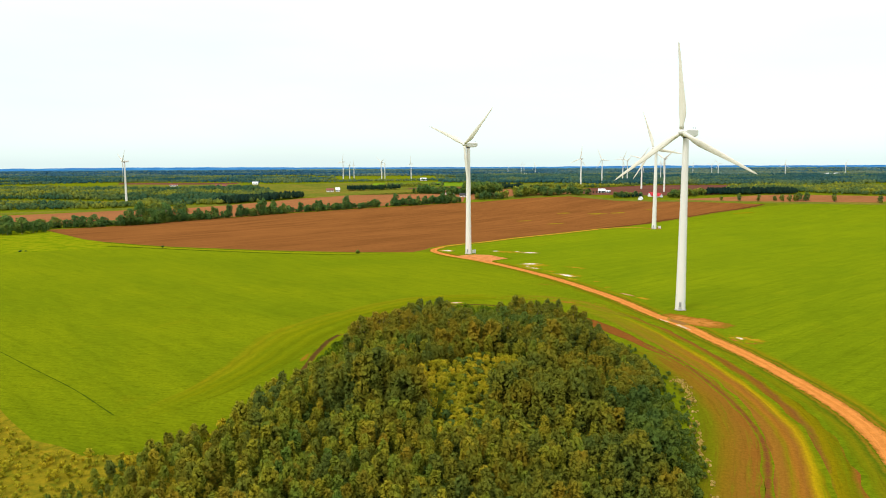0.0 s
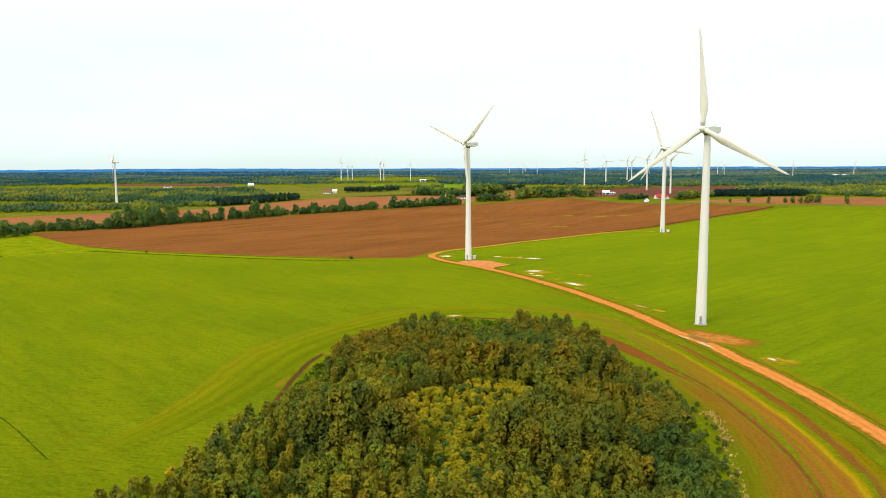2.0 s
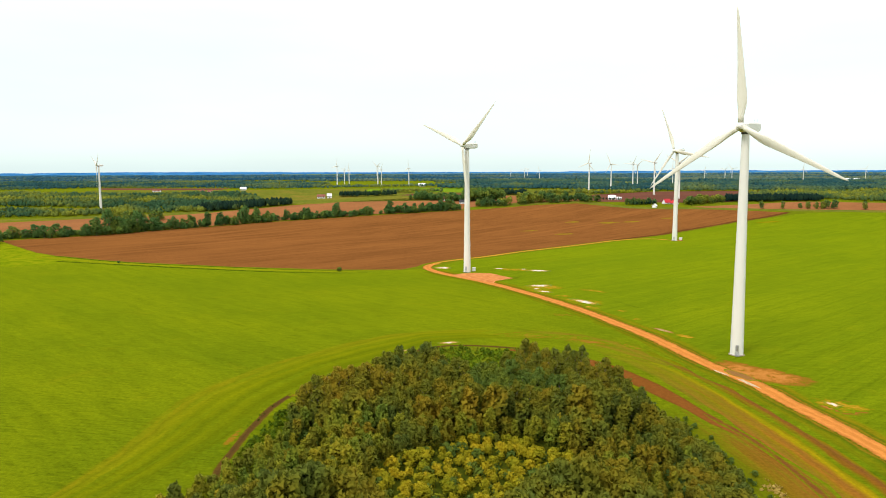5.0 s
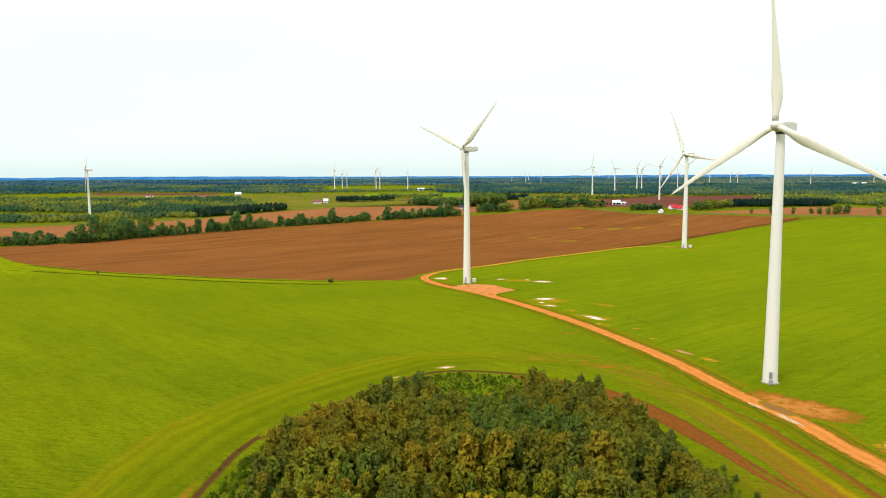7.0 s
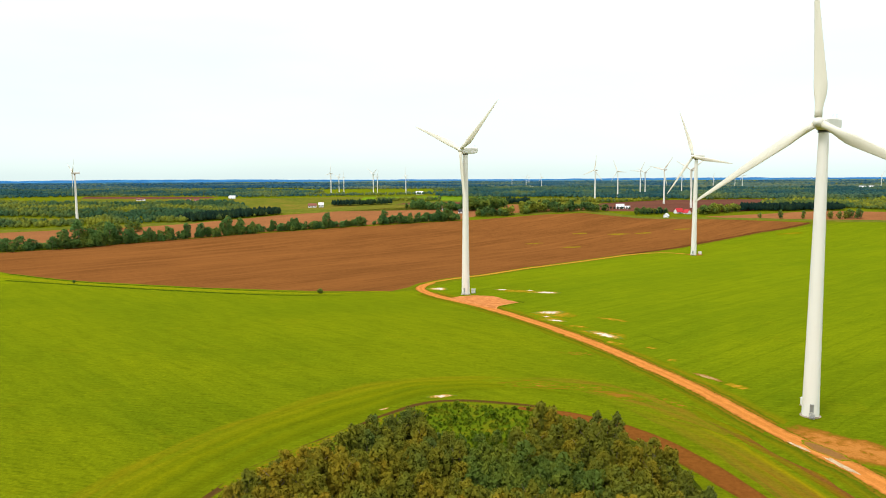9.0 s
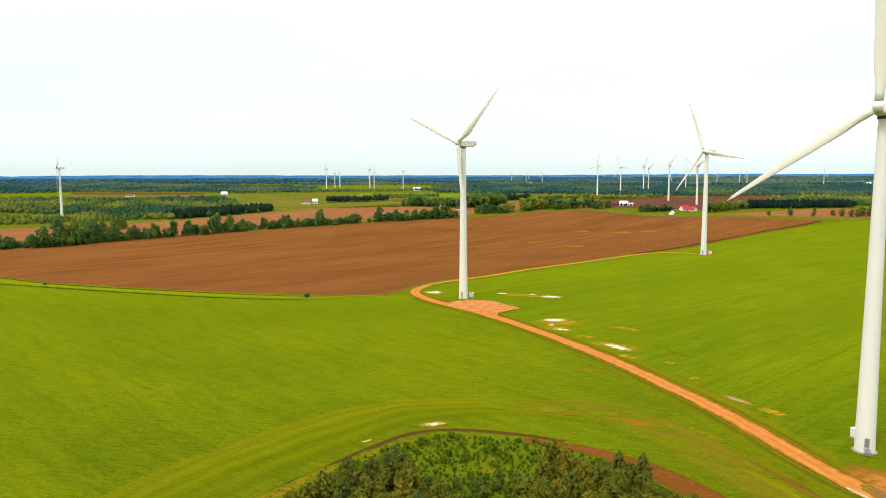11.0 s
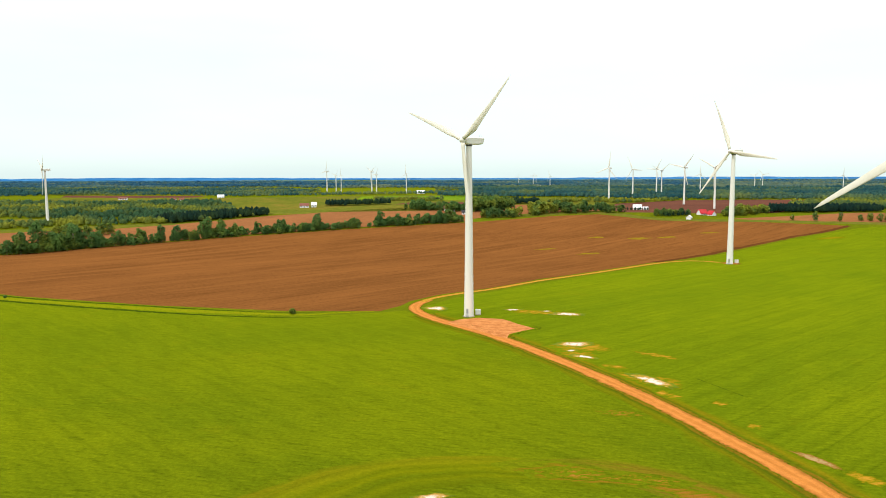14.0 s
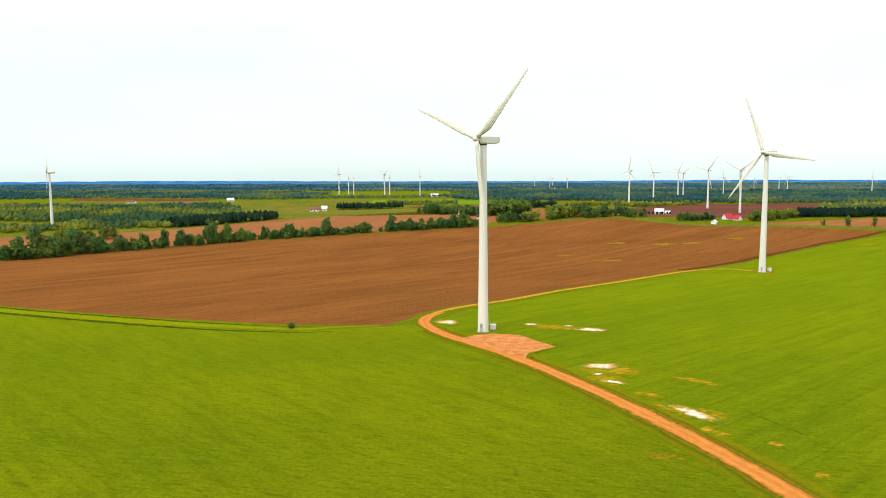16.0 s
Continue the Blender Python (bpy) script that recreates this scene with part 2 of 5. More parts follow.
def road_material(name, crop, sand, rut, edge):
    """Sandy red gravel: paler wheel ruts and long streaks, with weeds creeping in from the sides."""
    m, t, n, k, p = material(name, 1.0, 0.0)
    pos = place(n)
    green, green_fine = crop_colour(n, k, pos, *crop)
    uv = n.new("ShaderNodeUVMap")
    uv.uv_map = "across"
    s = n.new("ShaderNodeSeparateXYZ")
    k.new(uv.outputs[0], s.inputs[0])
    wob = noise_node(n, k, pos, 0.25, 5, 0.65)
    a = math_node(n, k, "ADD", s.outputs[0], range_node(n, k, wob, 0.3, 0.7, -0.09, 0.09))
    col = ramp_node(n, k, a, [(0.0, edge), (0.1, tuple((u + v) / 2 for u, v in zip(edge, sand))), (0.2, sand), (0.32, rut), (0.42, sand),
                              (0.5, tuple(v * 0.9 for v in sand)), (0.58, sand), (0.7, rut), (0.82, sand), (0.95, edge)])
    streak = noise_node(n, k, map_node(n, k, uv.outputs[0], (9.0, 0.06, 1)), 1.0, 5, 0.7)
    col = mix_node(n, k, range_node(n, k, streak, 0.42, 0.68, 0.0, 0.55), col, tuple(v * 0.68 for v in sand))
    spots = noise_node(n, k, pos, 0.35, 6, 0.7)
    col = mix_node(n, k, range_node(n, k, spots, 0.5, 0.72, 0.0, 0.5), col, tuple(v * 0.7 for v in sand))
    col = mix_node(n, k, range_node(n, k, spots, 0.5, 0.3, 0.0, 0.4), col, tuple(min(1.0, v * 1.15) for v in rut))
    fine = noise_node(n, k, pos, 3.0, 3, 0.7)
    col = mix_node(n, k, 0.4, col, ramp_node(n, k, fine, [(0.3, (0.3, 0.3, 0.3)), (0.7, (0.8, 0.8, 0.8))]), "OVERLAY")
    gone = math_node(n, k, "ADD", math_node(n, k, "ABSOLUTE", math_node(n, k, "SUBTRACT", s.outputs[0], 0.5), 0.0), range_node(n, k, noise_node(n, k, pos, 0.5, 5, 0.7), 0.3, 0.7, -0.07, 0.07))
    col = mix_node(n, k, range_node(n, k, gone, 0.43, 0.48, 0.0, 1.0), col, green)
    k.new(col, p.inputs["Base Color"])
    bump_node(n, k, p, fine, 0.4, 0.06)
    return m


def leaf_material(name, tones, grain=0.14, stretch=(1, 1, 1), each=0.12, fine=0.0, vary=0.22):
    """Leaves: each clump differs from its neighbour, and each leaf from the next; fine: mottling of closed crowns."""
    m, t, n, k, p = material(name, 0.8, 0.05)
    geo = n.new("ShaderNodeNewGeometry")
    broad = noise_node(n, k, geo.outputs["Position"], grain, 2, 0.5)
    stand = noise_node(n, k, map_node(n, k, geo.outputs["Position"], stretch), grain * 0.22, 3, 0.6)
    broad = math_node(n, k, "ADD", math_node(n, k, "MULTIPLY", broad, 0.55), math_node(n, k, "MULTIPLY", stand, 0.45))
    info = n.new("ShaderNodeObjectInfo")
    a = n.new("ShaderNodeMath")
    a.operation = "MULTIPLY_ADD"
    a.inputs[1].default_value = vary
    tone = n.new("ShaderNodeAttribute")
    tone.attribute_name = "tone"
    k.new(math_node(n, k, "FRACT", math_node(n, k, "ADD", info.outputs["Random"], tone.outputs["Fac"]), 0.0), a.inputs[0])
    k.new(range_node(n, k, broad, 0.4 if fine else 0.32, 0.6 if fine else 0.68, 0.1 - vary * 0.8, 0.9 - vary * 0.2), a.inputs[2])
    col = ramp_node(n, k, a.outputs[0], [(i / (len(tones) - 1), c) for i, c in enumerate(tones)])
    col = mix_node(n, k, each, col, ramp_node(n, k, geo.outputs["Random Per Island"], [(0.0, (0.2, 0.2, 0.2)), (1.0, (0.85, 0.85, 0.85))]), "OVERLAY")
    if fine:
        speck = noise_node(n, k, geo.outputs["Position"], fine, 3, 0.7)
        col = mix_node(n, k, 0.5, col, ramp_node(n, k, speck, [(0.32, (0.12, 0.12, 0.12)), (0.68, (0.85, 0.85, 0.85))]), "OVERLAY")
    k.new(col, p.inputs["Base Color"])
    thin = n.new("ShaderNodeBsdfTranslucent")
    k.new(col, thin.inputs[0])
    both = n.new("ShaderNodeMixShader")
    both.inputs[0].default_value = 0.45
    k.new(p.outputs[0], both.inputs[1])
    k.new(thin.outputs[0], both.inputs[2])
    k.new(both.outputs[0], n["Material Output"].inputs[0])
    return m


def plain_material(name, colour, rough=0.6, spec=0.3, grime=0.12, scale=0.6, metal=0.0):
    """Painted or cast surface with faint weathering."""
    m, t, n, k, p = material(name, rough, spec, metal)
    pos = place(n)
    streak = noise_node(n, k, map_node(n, k, pos, (1.2, 1.2, 0.12)), scale, 5, 0.65)
    col = mix_node(n, k, range_node(n, k, streak, 0.45, 0.8, 0.0, grime), colour, tuple(v * 0.55 for v in colour))
    k.new(col, p.inputs["Base Color"])
    k.new(range_node(n, k, streak, 0.3, 0.7, rough - 0.08, rough + 0.1), p.inputs["Roughness"])
    return m


CROP_WEST = ((0.066, 0.095, 0.0025), (0.12, 0.139, 0.0025), (0.158, 0.13, 0.003), -50, 0.14, 0.3)
CROP_EAST = ((0.053, 0.086, 0.0025), (0.116, 0.139, 0.0025), (0.145, 0.123, 0.003), 46, 0.36, 0.38)
M_GROUND = crop_material("meadow_ground", (0.066, 0.088, 0.003), (0.105, 0.115, 0.004), (0.14, 0.115, 0.005), 20, 0.35, 0.3)
M_CROP_LEFT = crop_material("young_grain_west", *CROP_WEST)
M_CROP_RIGHT = crop_material("young_grain_east", *CROP_EAST)
M_SOIL = soil_material("ploughed_red_soil", (0.138, 0.053, 0.0135), (0.2, 0.077, 0.019), -44, 0.65)
M_SOIL_EDGE = soil_material("dark_edge_soil", (0.08, 0.03, 0.009), (0.12, 0.045, 0.011), -50, 0.4)
M_SOIL_FAR = soil_material("distant_ploughed_soil", (0.19, 0.078, 0.028), (0.26, 0.105, 0.038), -35, 0.3)
M_SOIL_PURPLE = soil_material("distant_dark_soil", (0.095, 0.038, 0.026), (0.14, 0.056, 0.032), 5, 0.3)
M_ROAD = road_material("red_gravel_road", CROP_EAST, (0.48, 0.175, 0.034), (0.55, 0.21, 0.046), (0.17, 0.08, 0.008))
M_TRACK = road_material("farm_track", CROP_EAST, (0.42, 0.20, 0.02), (0.52, 0.25, 0.035), (0.2, 0.13, 0.006))
M_PAD = patchy_material("bare_gravel_pad", (0.33, 0.11, 0.03), (0.46, 0.18, 0.055), (0.56, 0.24, 0.08), 0.25)
M_PAD_EARTH = blend_material("red_earth_east", CROP_EAST, [(0.13, 0.1, 0.005), (0.22, 0.095, 0.011), (0.31, 0.12, 0.019), (0.38, 0.15, 0.03)], 0.35, 0.95, plateau=1.7)
M_BARE = blend_material("ochre_soil_showing_east", CROP_EAST, [(0.15, 0.135, 0.003), (0.27, 0.17, 0.007), (0.4, 0.2, 0.018)], 0.55, 1.3, plateau=1.8, drag=(0.5, 1.2, 1), thin=0.1)
M_BARE_WEST = blend_material("red_soil_showing_west", CROP_WEST, [(0.14, 0.12, 0.003), (0.21, 0.125, 0.008), (0.29, 0.135, 0.017)], 0.7, 1.4, plateau=1.6, drag=(0.7, 1.2, 1), thin=0.17)
M_TILLED = blend_material("tilled_strip", CROP_WEST, [(0.12, 0.055, 0.007), (0.145, 0.05, 0.009), (0.17, 0.058, 0.011)], 0.12, 0.45, plateau=2.5)
M_FURROW = blend_material("furrow_soil", CROP_WEST, [(0.10, 0.06, 0.008), (0.08, 0.042, 0.01), (0.065, 0.034, 0.01)], 0.3, 0.6)
M_FURROW_RED = blend_material("thin_red_furrow", CROP_WEST, [(0.13, 0.10, 0.005), (0.14, 0.065, 0.009), (0.13, 0.046, 0.012)], 0.25, 0.9, plateau=1.2)
M_HEADLAND_BANDS = band_material("headland_bands", CROP_WEST, [(0.0, (0.0825, 0.1, 0.002)), (0.2, (0.088, 0.105, 0.002)), (0.32, (0.132, 0.14, 0.002)), (0.42, (0.0825, 0.1, 0.002)), (0.55, (0.154, 0.155, 0.002)), (0.63, (0.11, 0.12, 0.002)), (0.74, (0.176, 0.165, 0.003)), (0.82, (0.132, 0.125, 0.003)), (0.9, (0.209, 0.165, 0.004)), (1.0, (0.165, 0.125, 0.004))], 0.52)
M_TRACTOR = band_material("tractor_bands", CROP_WEST, [(0.05, (0.162, 0.0902, 0.007)), (0.14, (0.15, 0.057, 0.012)), (0.22, (0.208, 0.0902, 0.011)), (0.36, (0.185, 0.0855, 0.01)), (0.44, (0.173, 0.114, 0.005)), (0.54, (0.231, 0.095, 0.01)), (0.64, (0.196, 0.0808, 0.011)), (0.72, (0.219, 0.114, 0.007)), (0.79, (0.289, 0.19, 0.004)), (0.86, (0.219, 0.166, 0.003)), (0.95, (0.139, 0.123, 0.002))], 0.95, 125)
M_VERGE_BANDS = band_material("verge_bands", CROP_WEST, [(0.05, (0.123, 0.106, 0.002)), (0.16, (0.167, 0.071, 0.007)), (0.24, (0.148, 0.0576, 0.011)), (0.32, (0.16, 0.12, 0.002)), (0.5, (0.105, 0.096, 0.002)), (0.58, (0.192, 0.0672, 0.01)), (0.68, (0.136, 0.106, 0.003)), (0.85, (0.172, 0.101, 0.005)), (1.0, (0.123, 0.101, 0.002))], 0.8)
M_WOODSIDE = band_material("woodside_ground", CROP_WEST, [(0.0, (0.0805, 0.0997, 0.003)), (0.3, (0.103, 0.104, 0.003)), (0.48, (0.155, 0.0902, 0.006)), (0.7, (0.172, 0.0808, 0.009)), (0.9, (0.184, 0.0712, 0.01)), (1.0, (0.161, 0.0712, 0.01))], 0.95)
M_FLECK = band_material("bare_flecks", CROP_WEST, [(0.0, (0.13, 0.115, 0.004)), (0.3, (0.2, 0.09, 0.011)), (0.5, (0.15, 0.11, 0.008)), (0.7, (0.22, 0.09, 0.012)), (1.0, (0.14, 0.115, 0.005))], 0.36)
M_DRIED = blend_material("dried_puddle_silt", CROP_EAST, [(0.14, 0.11, 0.005), (0.23, 0.12, 0.02), (0.31, 0.19, 0.065), (0.35, 0.23, 0.09)], 0.6, 0.9, plateau=1.6)
M_SILT_ROAD = patchy_material("pale_silt_on_road", (0.34, 0.24, 0.12), (0.45, 0.34, 0.2), (0.52, 0.42, 0.28), 0.6)
M_WET = blend_material("wet_grey_gravel", CROP_EAST, [(0.30, 0.12, 0.02), (0.24, 0.11, 0.026), (0.22, 0.105, 0.03), (0.2, 0.1, 0.032)], 0.3, 0.5, plateau=2.2)
M_YELLOW_EAST = blend_material("yellow_weeds", CROP_EAST, [(0.13, 0.13, 0.002), (0.2, 0.165, 0.003), (0.26, 0.18, 0.008)], 0.3, 1.0)
M_YELLOW_SOIL = patchy_material("weeds_on_soil", (0.17, 0.09, 0.012), (0.2, 0.13, 0.01), (0.24, 0.17, 0.008), 0.3)
M_DITCH = blend_material("ditch_grass", CROP_WEST, [(0.07, 0.1, 0.003), (0.04, 0.068, 0.003), (0.03, 0.05, 0.004)], 0.3, 1.1)
M_WORN = blend_material("thin_yellowing_grain", CROP_WEST, [(0.13, 0.115, 0.003), (0.2, 0.11, 0.007), (0.25, 0.105, 0.014)], 0.8, 1.25, plateau=1.6, drag=(0.22, 1.5, 1), thin=0.08)
M_SCRUB = patchy_material("rough_scrub_grass", (0.09, 0.095, 0.005), (0.17, 0.135, 0.007), (0.24, 0.17, 0.009), 0.35)
M_FLOOR = patchy_material("woodland_floor", (0.026, 0.036, 0.003), (0.045, 0.055, 0.004), (0.075, 0.07, 0.005), 0.4)
M_MARGIN = patchy_material("rough_margin_grass", (0.085, 0.13, 0.002), (0.15, 0.18, 0.003), (0.21, 0.2, 0.005), 0.12)
M_MARGIN_STRIP = blend_material("margin_strip_grass", CROP_WEST, [(0.10, 0.13, 0.002), (0.15, 0.175, 0.003), (0.19, 0.19, 0.004)], 0.35, 0.9, plateau=1.6)
M_SIDE = band_material("road_side_weeds", CROP_EAST, [(0.0, (0.118, 0.128, 0.002)), (0.12, (0.151, 0.143, 0.003)), (0.2, (0.179, 0.133, 0.004)), (0.27, (0.0672, 0.0918, 0.003)), (0.31, (0.213, 0.107, 0.008)), (0.36, (0.112, 0.0816, 0.005)), (0.64, (0.112, 0.0816, 0.005)), (0.69, (0.19, 0.102, 0.007)), (0.73, (0.0616, 0.0867, 0.003)), (0.82, (0.134, 0.122, 0.003)), (1.0, (0.0952, 0.112, 0.002))], 0.72, 20)
M_WEED = leaf_material("lush_weeds", [(0.08, 0.15, 0.008), (0.14, 0.205, 0.009), (0.23, 0.25, 0.011)], 0.3, vary=0.4)
M_CLEARING = patchy_material("clearing_weeds_ground", (0.05, 0.09, 0.003), (0.09, 0.125, 0.004), (0.16, 0.13, 0.006), 0.3)
M_MEADOW = patchy_material("distant_meadow", (0.085, 0.105, 0.012), (0.12, 0.12, 0.014), (0.17, 0.12, 0.02), 0.02)
M_MEADOW_BRIGHT = patchy_material("bright_distant_grass", (0.10, 0.17, 0.008), (0.12, 0.19, 0.009), (0.15, 0.2, 0.01), 0.02)
# Silt puddles: the white of reflected sky is painted into the pale silt.
M_SILT = blend_material("silt_painted_sky_east", CROP_EAST, [(0.16, 0.15, 0.003), (0.34, 0.2, 0.012), (0.44, 0.25, 0.06), (0.52, 0.42, 0.28), (0.62, 0.54, 0.43)], 0.5, 0.85, 0.9, 0.05, 0.85)
M_SILT_WEST = blend_material("silt_painted_sky_west", CROP_WEST, [(0.18, 0.14, 0.004), (0.34, 0.19, 0.02), (0.42, 0.25, 0.08), (0.5, 0.39, 0.26), (0.58, 0.49, 0.38)], 0.6, 0.85, 0.9, 0.05, 0.95)
M_STONE = patchy_material("field_stone", (0.18, 0.11, 0.02), (0.28, 0.19, 0.042), (0.42, 0.31, 0.085), 0.8)
M_LEAF = leaf_material("birch_leaves", [(0.105, 0.15, 0.028), (0.155, 0.18, 0.024), (0.21, 0.21, 0.019), (0.285, 0.23, 0.017), (0.355, 0.245, 0.017)], 0.12, each=0.03, vary=0.32)
M_LEAF_GREEN = leaf_material("alder_leaves", [(0.08, 0.14, 0.03), (0.125, 0.18, 0.026), (0.2, 0.225, 0.02)], 0.2, each=0.03, vary=0.35)
M_LEAF_YOUNG = leaf_material("young_birch_leaves", [(0.14, 0.215, 0.028), (0.235, 0.27, 0.024), (0.33, 0.3, 0.02), (0.43, 0.33, 0.022)], 0.15, each=0.03, vary=0.45)
M_SHRUB = leaf_material("willow_shrub_leaves", [(0.24, 0.26, 0.013), (0.4, 0.35, 0.015), (0.58, 0.43, 0.019)], 0.2, each=0.05, vary=0.4)

M_HEDGE = leaf_material("hedge_leaves", [(0.065, 0.155, 0.046), (0.115, 0.205, 0.044), (0.23, 0.265, 0.03)], 0.07)
M_WOODS = leaf_material("far_wood_leaves", [(0.046, 0.105, 0.044), (0.1, 0.15, 0.04), (0.175, 0.205, 0.03), (0.28, 0.28, 0.023)], 0.03, (0.3, 2.6, 0.2), 0.16, 0.45)
M_DARKWOOD = leaf_material("far_conifer_needles", [(0.01, 0.032, 0.024), (0.018, 0.044, 0.024), (0.034, 0.064, 0.022)], 0.05, (1, 1, 1), 0.15, 0.5)
M_BELT = leaf_material("tree_belt_leaves", [(0.07, 0.15, 0.05), (0.14, 0.215, 0.042), (0.3, 0.31, 0.03)], 0.06, (1, 1, 1), 0.3, 0.5)
# Haze of distance painted into these two: bluer the farther the wood stands.
M_WOODS_HAZE = leaf_material("haze_tinted_wood_leaves", [(0.02, 0.09, 0.16), (0.04, 0.12, 0.16), (0.08, 0.155, 0.14), (0.15, 0.2, 0.12)], 0.008, (0.22, 2.6, 0.2), 0.14, 0.3)
M_WOODS_MID_HAZE = leaf_material("haze_tinted_mixed_leaves", [(0.02, 0.08, 0.09), (0.04, 0.11, 0.09), (0.095, 0.155, 0.07), (0.17, 0.205, 0.05)], 0.014, (0.25, 2.6, 0.2), 0.12, 0.35)
M_GRASS = leaf_material("grass_tufts", [(0.06, 0.11, 0.004), (0.1, 0.15, 0.005), (0.17, 0.18, 0.006)], 0.3)
M_BARK = plain_material("grey_bark", (0.25, 0.2, 0.14), 0.9, 0.1, 0.6, 3.0)
M_WHITE = plain_material("white_turbine_paint", (0.74, 0.71, 0.62), 0.45, 0.35, 0.12, 0.35)
M_BLADE = plain_material("cream_blade_gelcoat", (0.70, 0.66, 0.53), 0.4, 0.4, 0.22, 0.3)
M_DARK = plain_material("dark_grey_metal", (0.06, 0.055, 0.05), 0.5, 0.4, 0.2)
M_CONCRETE = plain_material("pale_concrete", (0.36, 0.29, 0.21), 0.9, 0.15, 0.4)
M_STEEL = plain_material("galvanised_steel", (0.4, 0.4, 0.4), 0.45, 0.5, 0.2, 1.0, 0.8)
M_WALL = plain_material("white_clapboard", (0.78, 0.77, 0.74), 0.7, 0.2, 0.15)
M_ROOF_RED = plain_material("red_metal_roof", (0.46, 0.015, 0.02), 0.5, 0.3, 0.2)
M_ROOF_DARK = plain_material("dark_shingle_roof", (0.05, 0.05, 0.05), 0.85, 0.1, 0.3)
M_ROOF_WHITE = plain_material("white_metal_roof", (0.82, 0.82, 0.82), 0.45, 0.4, 0.1)
M_ROOF_BROWN = plain_material("rust_brown_roof", (0.22, 0.08, 0.05), 0.7, 0.2, 0.2)
M_GLASS = plain_material("dark_window_glass", (0.02, 0.025, 0.03), 0.08, 0.6, 0.0)

# ---- ground and terrain ----
RELIEF = [(-3000, 0), (780, 0), (861, 3.3), (922, 7.2), (964, 11.6), (1007, 15.2), (1051, 19.9), (1146, 24.8), (1240, 29.4), (1292, 31), (1440, 34.3), (1958, 38), (3142, 38.7)]


def rise(y):
    return float(np.interp(y, [a for a, _ in RELIEF], [b for _, b in RELIEF]))


def link(name, bm, mat, parent=None, label="", smooth=False):
    me = bpy.data.meshes.new(name)
    bm.normal_update()
    bm.to_mesh(me)
    bm.free()
    if mat:
        me.materials.append(mat)
    if smooth:
        me.shade_smooth()
    ob = new(name, me)
    if parent:
        ob.parent = parent
    return tagged(ob, label)


def part(name, bm, mat, parent, label="", smooth=False):
    return link(name, bm, mat, parent, label, smooth)


def drape(bm, lift):
    for y, _ in RELIEF[1:-1]:
        bmesh.ops.bisect_plane(bm, geom=bm.verts[:] + bm.edges[:] + bm.faces[:], plane_co=(0, y, 0), plane_no=(0, 1, 0))
    for v in bm.verts:
        v.co.z = rise(v.co.y) + lift


LAYER = []


def layered(name, lift):
    """Each laid stretch gets a height of its own, so that no two lie in one plane."""
    LAYER.append(name)
    return lift * 0.05 + 0.0008 * len(LAYER)


def skirt(bm, depth=0.35):
    """Turns the open border down into the ground."""
    border = [e for e in bm.edges if e.is_boundary]
    made = bmesh.ops.extrude_edge_only(bm, edges=border)["geom"]
    for v in made:
        if isinstance(v, bmesh.types.BMVert):
            v.co.z -= depth


def spot(name, x, y, rx, ry, turn, mat, lift, label, ragged=0.35):
    """A rounded patch of ground, star-shaped and uneven, whose coordinate runs from its edge to its middle."""
    lift = layered(name, lift)
    c, s = math.cos(radians(turn)), math.sin(radians(turn))
    bm = bmesh.new()
    uv = bm.loops.layers.uv.new("across")
    centre = bm.verts.new((x, y, rise(y) + lift))
    rim = []
    for i in range(36):
        a = i * math.tau / 36
        k = 1 + ragged * (noise.noise((x + 1.2 * math.cos(a), y + 1.2 * math.sin(a), lift)) + 0.7 * noise.noise((x + 4 * math.cos(a), y + 4 * math.sin(a), 3)))
        u, v = rx * k * math.cos(a), ry * k * math.sin(a)
        px, py = x + u * c - v * s, y + u * s + v * c
        rim.append(bm.verts.new((px, py, rise(py) + lift)))
    for i in range(36):
        f = bm.faces.new((centre, rim[i], rim[(i + 1) % 36]))
        for loop, w in zip(f.loops, (0.5, 0.0, 0.0)):
            loop[uv].uv = (w, 0)
    return tagged(link(name, bm, mat), label, "ground", kind="structure")


def sheet(name, outline, mat, lift, label, ragged=1.0, step=7.0):
    """A stretch of ground with an uneven outline, laid on the terrain."""
    pts = []
    for (x0, y0), (x1, y1) in zip(outline, outline[1:] + outline[:1]):
        n = max(1, int(math.hypot(x1 - x0, y1 - y0) / step))
        for i in range(n):
            x, y = x0 + (x1 - x0) * i / n, y0 + (y1 - y0) * i / n
            v = noise.noise_vector((x * 0.07, y * 0.07, lift * 40)) + noise.noise_vector((x * 0.3, y * 0.3, 5)) * 0.6
            pts.append((x + v.x * ragged, y + v.y * ragged))
    bm = bmesh.new()
    f = bm.faces.new([bm.verts.new((x, y, 0)) for x, y in pts])
    if f.normal.z < 0 or sum(a[0] * b[1] - b[0] * a[1] for a, b in zip(pts, pts[1:] + pts[:1])) < 0:
        f.normal_flip()
    bmesh.ops.triangulate(bm, faces=bm.faces[:])
    drape(bm, layered(name, lift))
    skirt(bm)
    return tagged(link(name, bm, mat), label, "ground", kind="structure")


def curve_through(points, step):
    """Points at even steps along a smooth curve through the given ones."""
    p = [np.array(q, float) for q in points]
    p = [2 * p[0] - p[1]] + p + [2 * p[-1] - p[-2]]
    res = []
    for a, b, c, d in zip(p, p[1:], p[2:], p[3:]):
        n = max(2, int(np.linalg.norm(c - b) / step))
        for i in range(n):
            t = i / n
            res.append(0.5 * (2 * b + (c - a) * t + (2 * a - 5 * b + 4 * c - d) * t * t + (3 * b - a - 3 * c + d) * t ** 3))
    return res + [p[-2]]


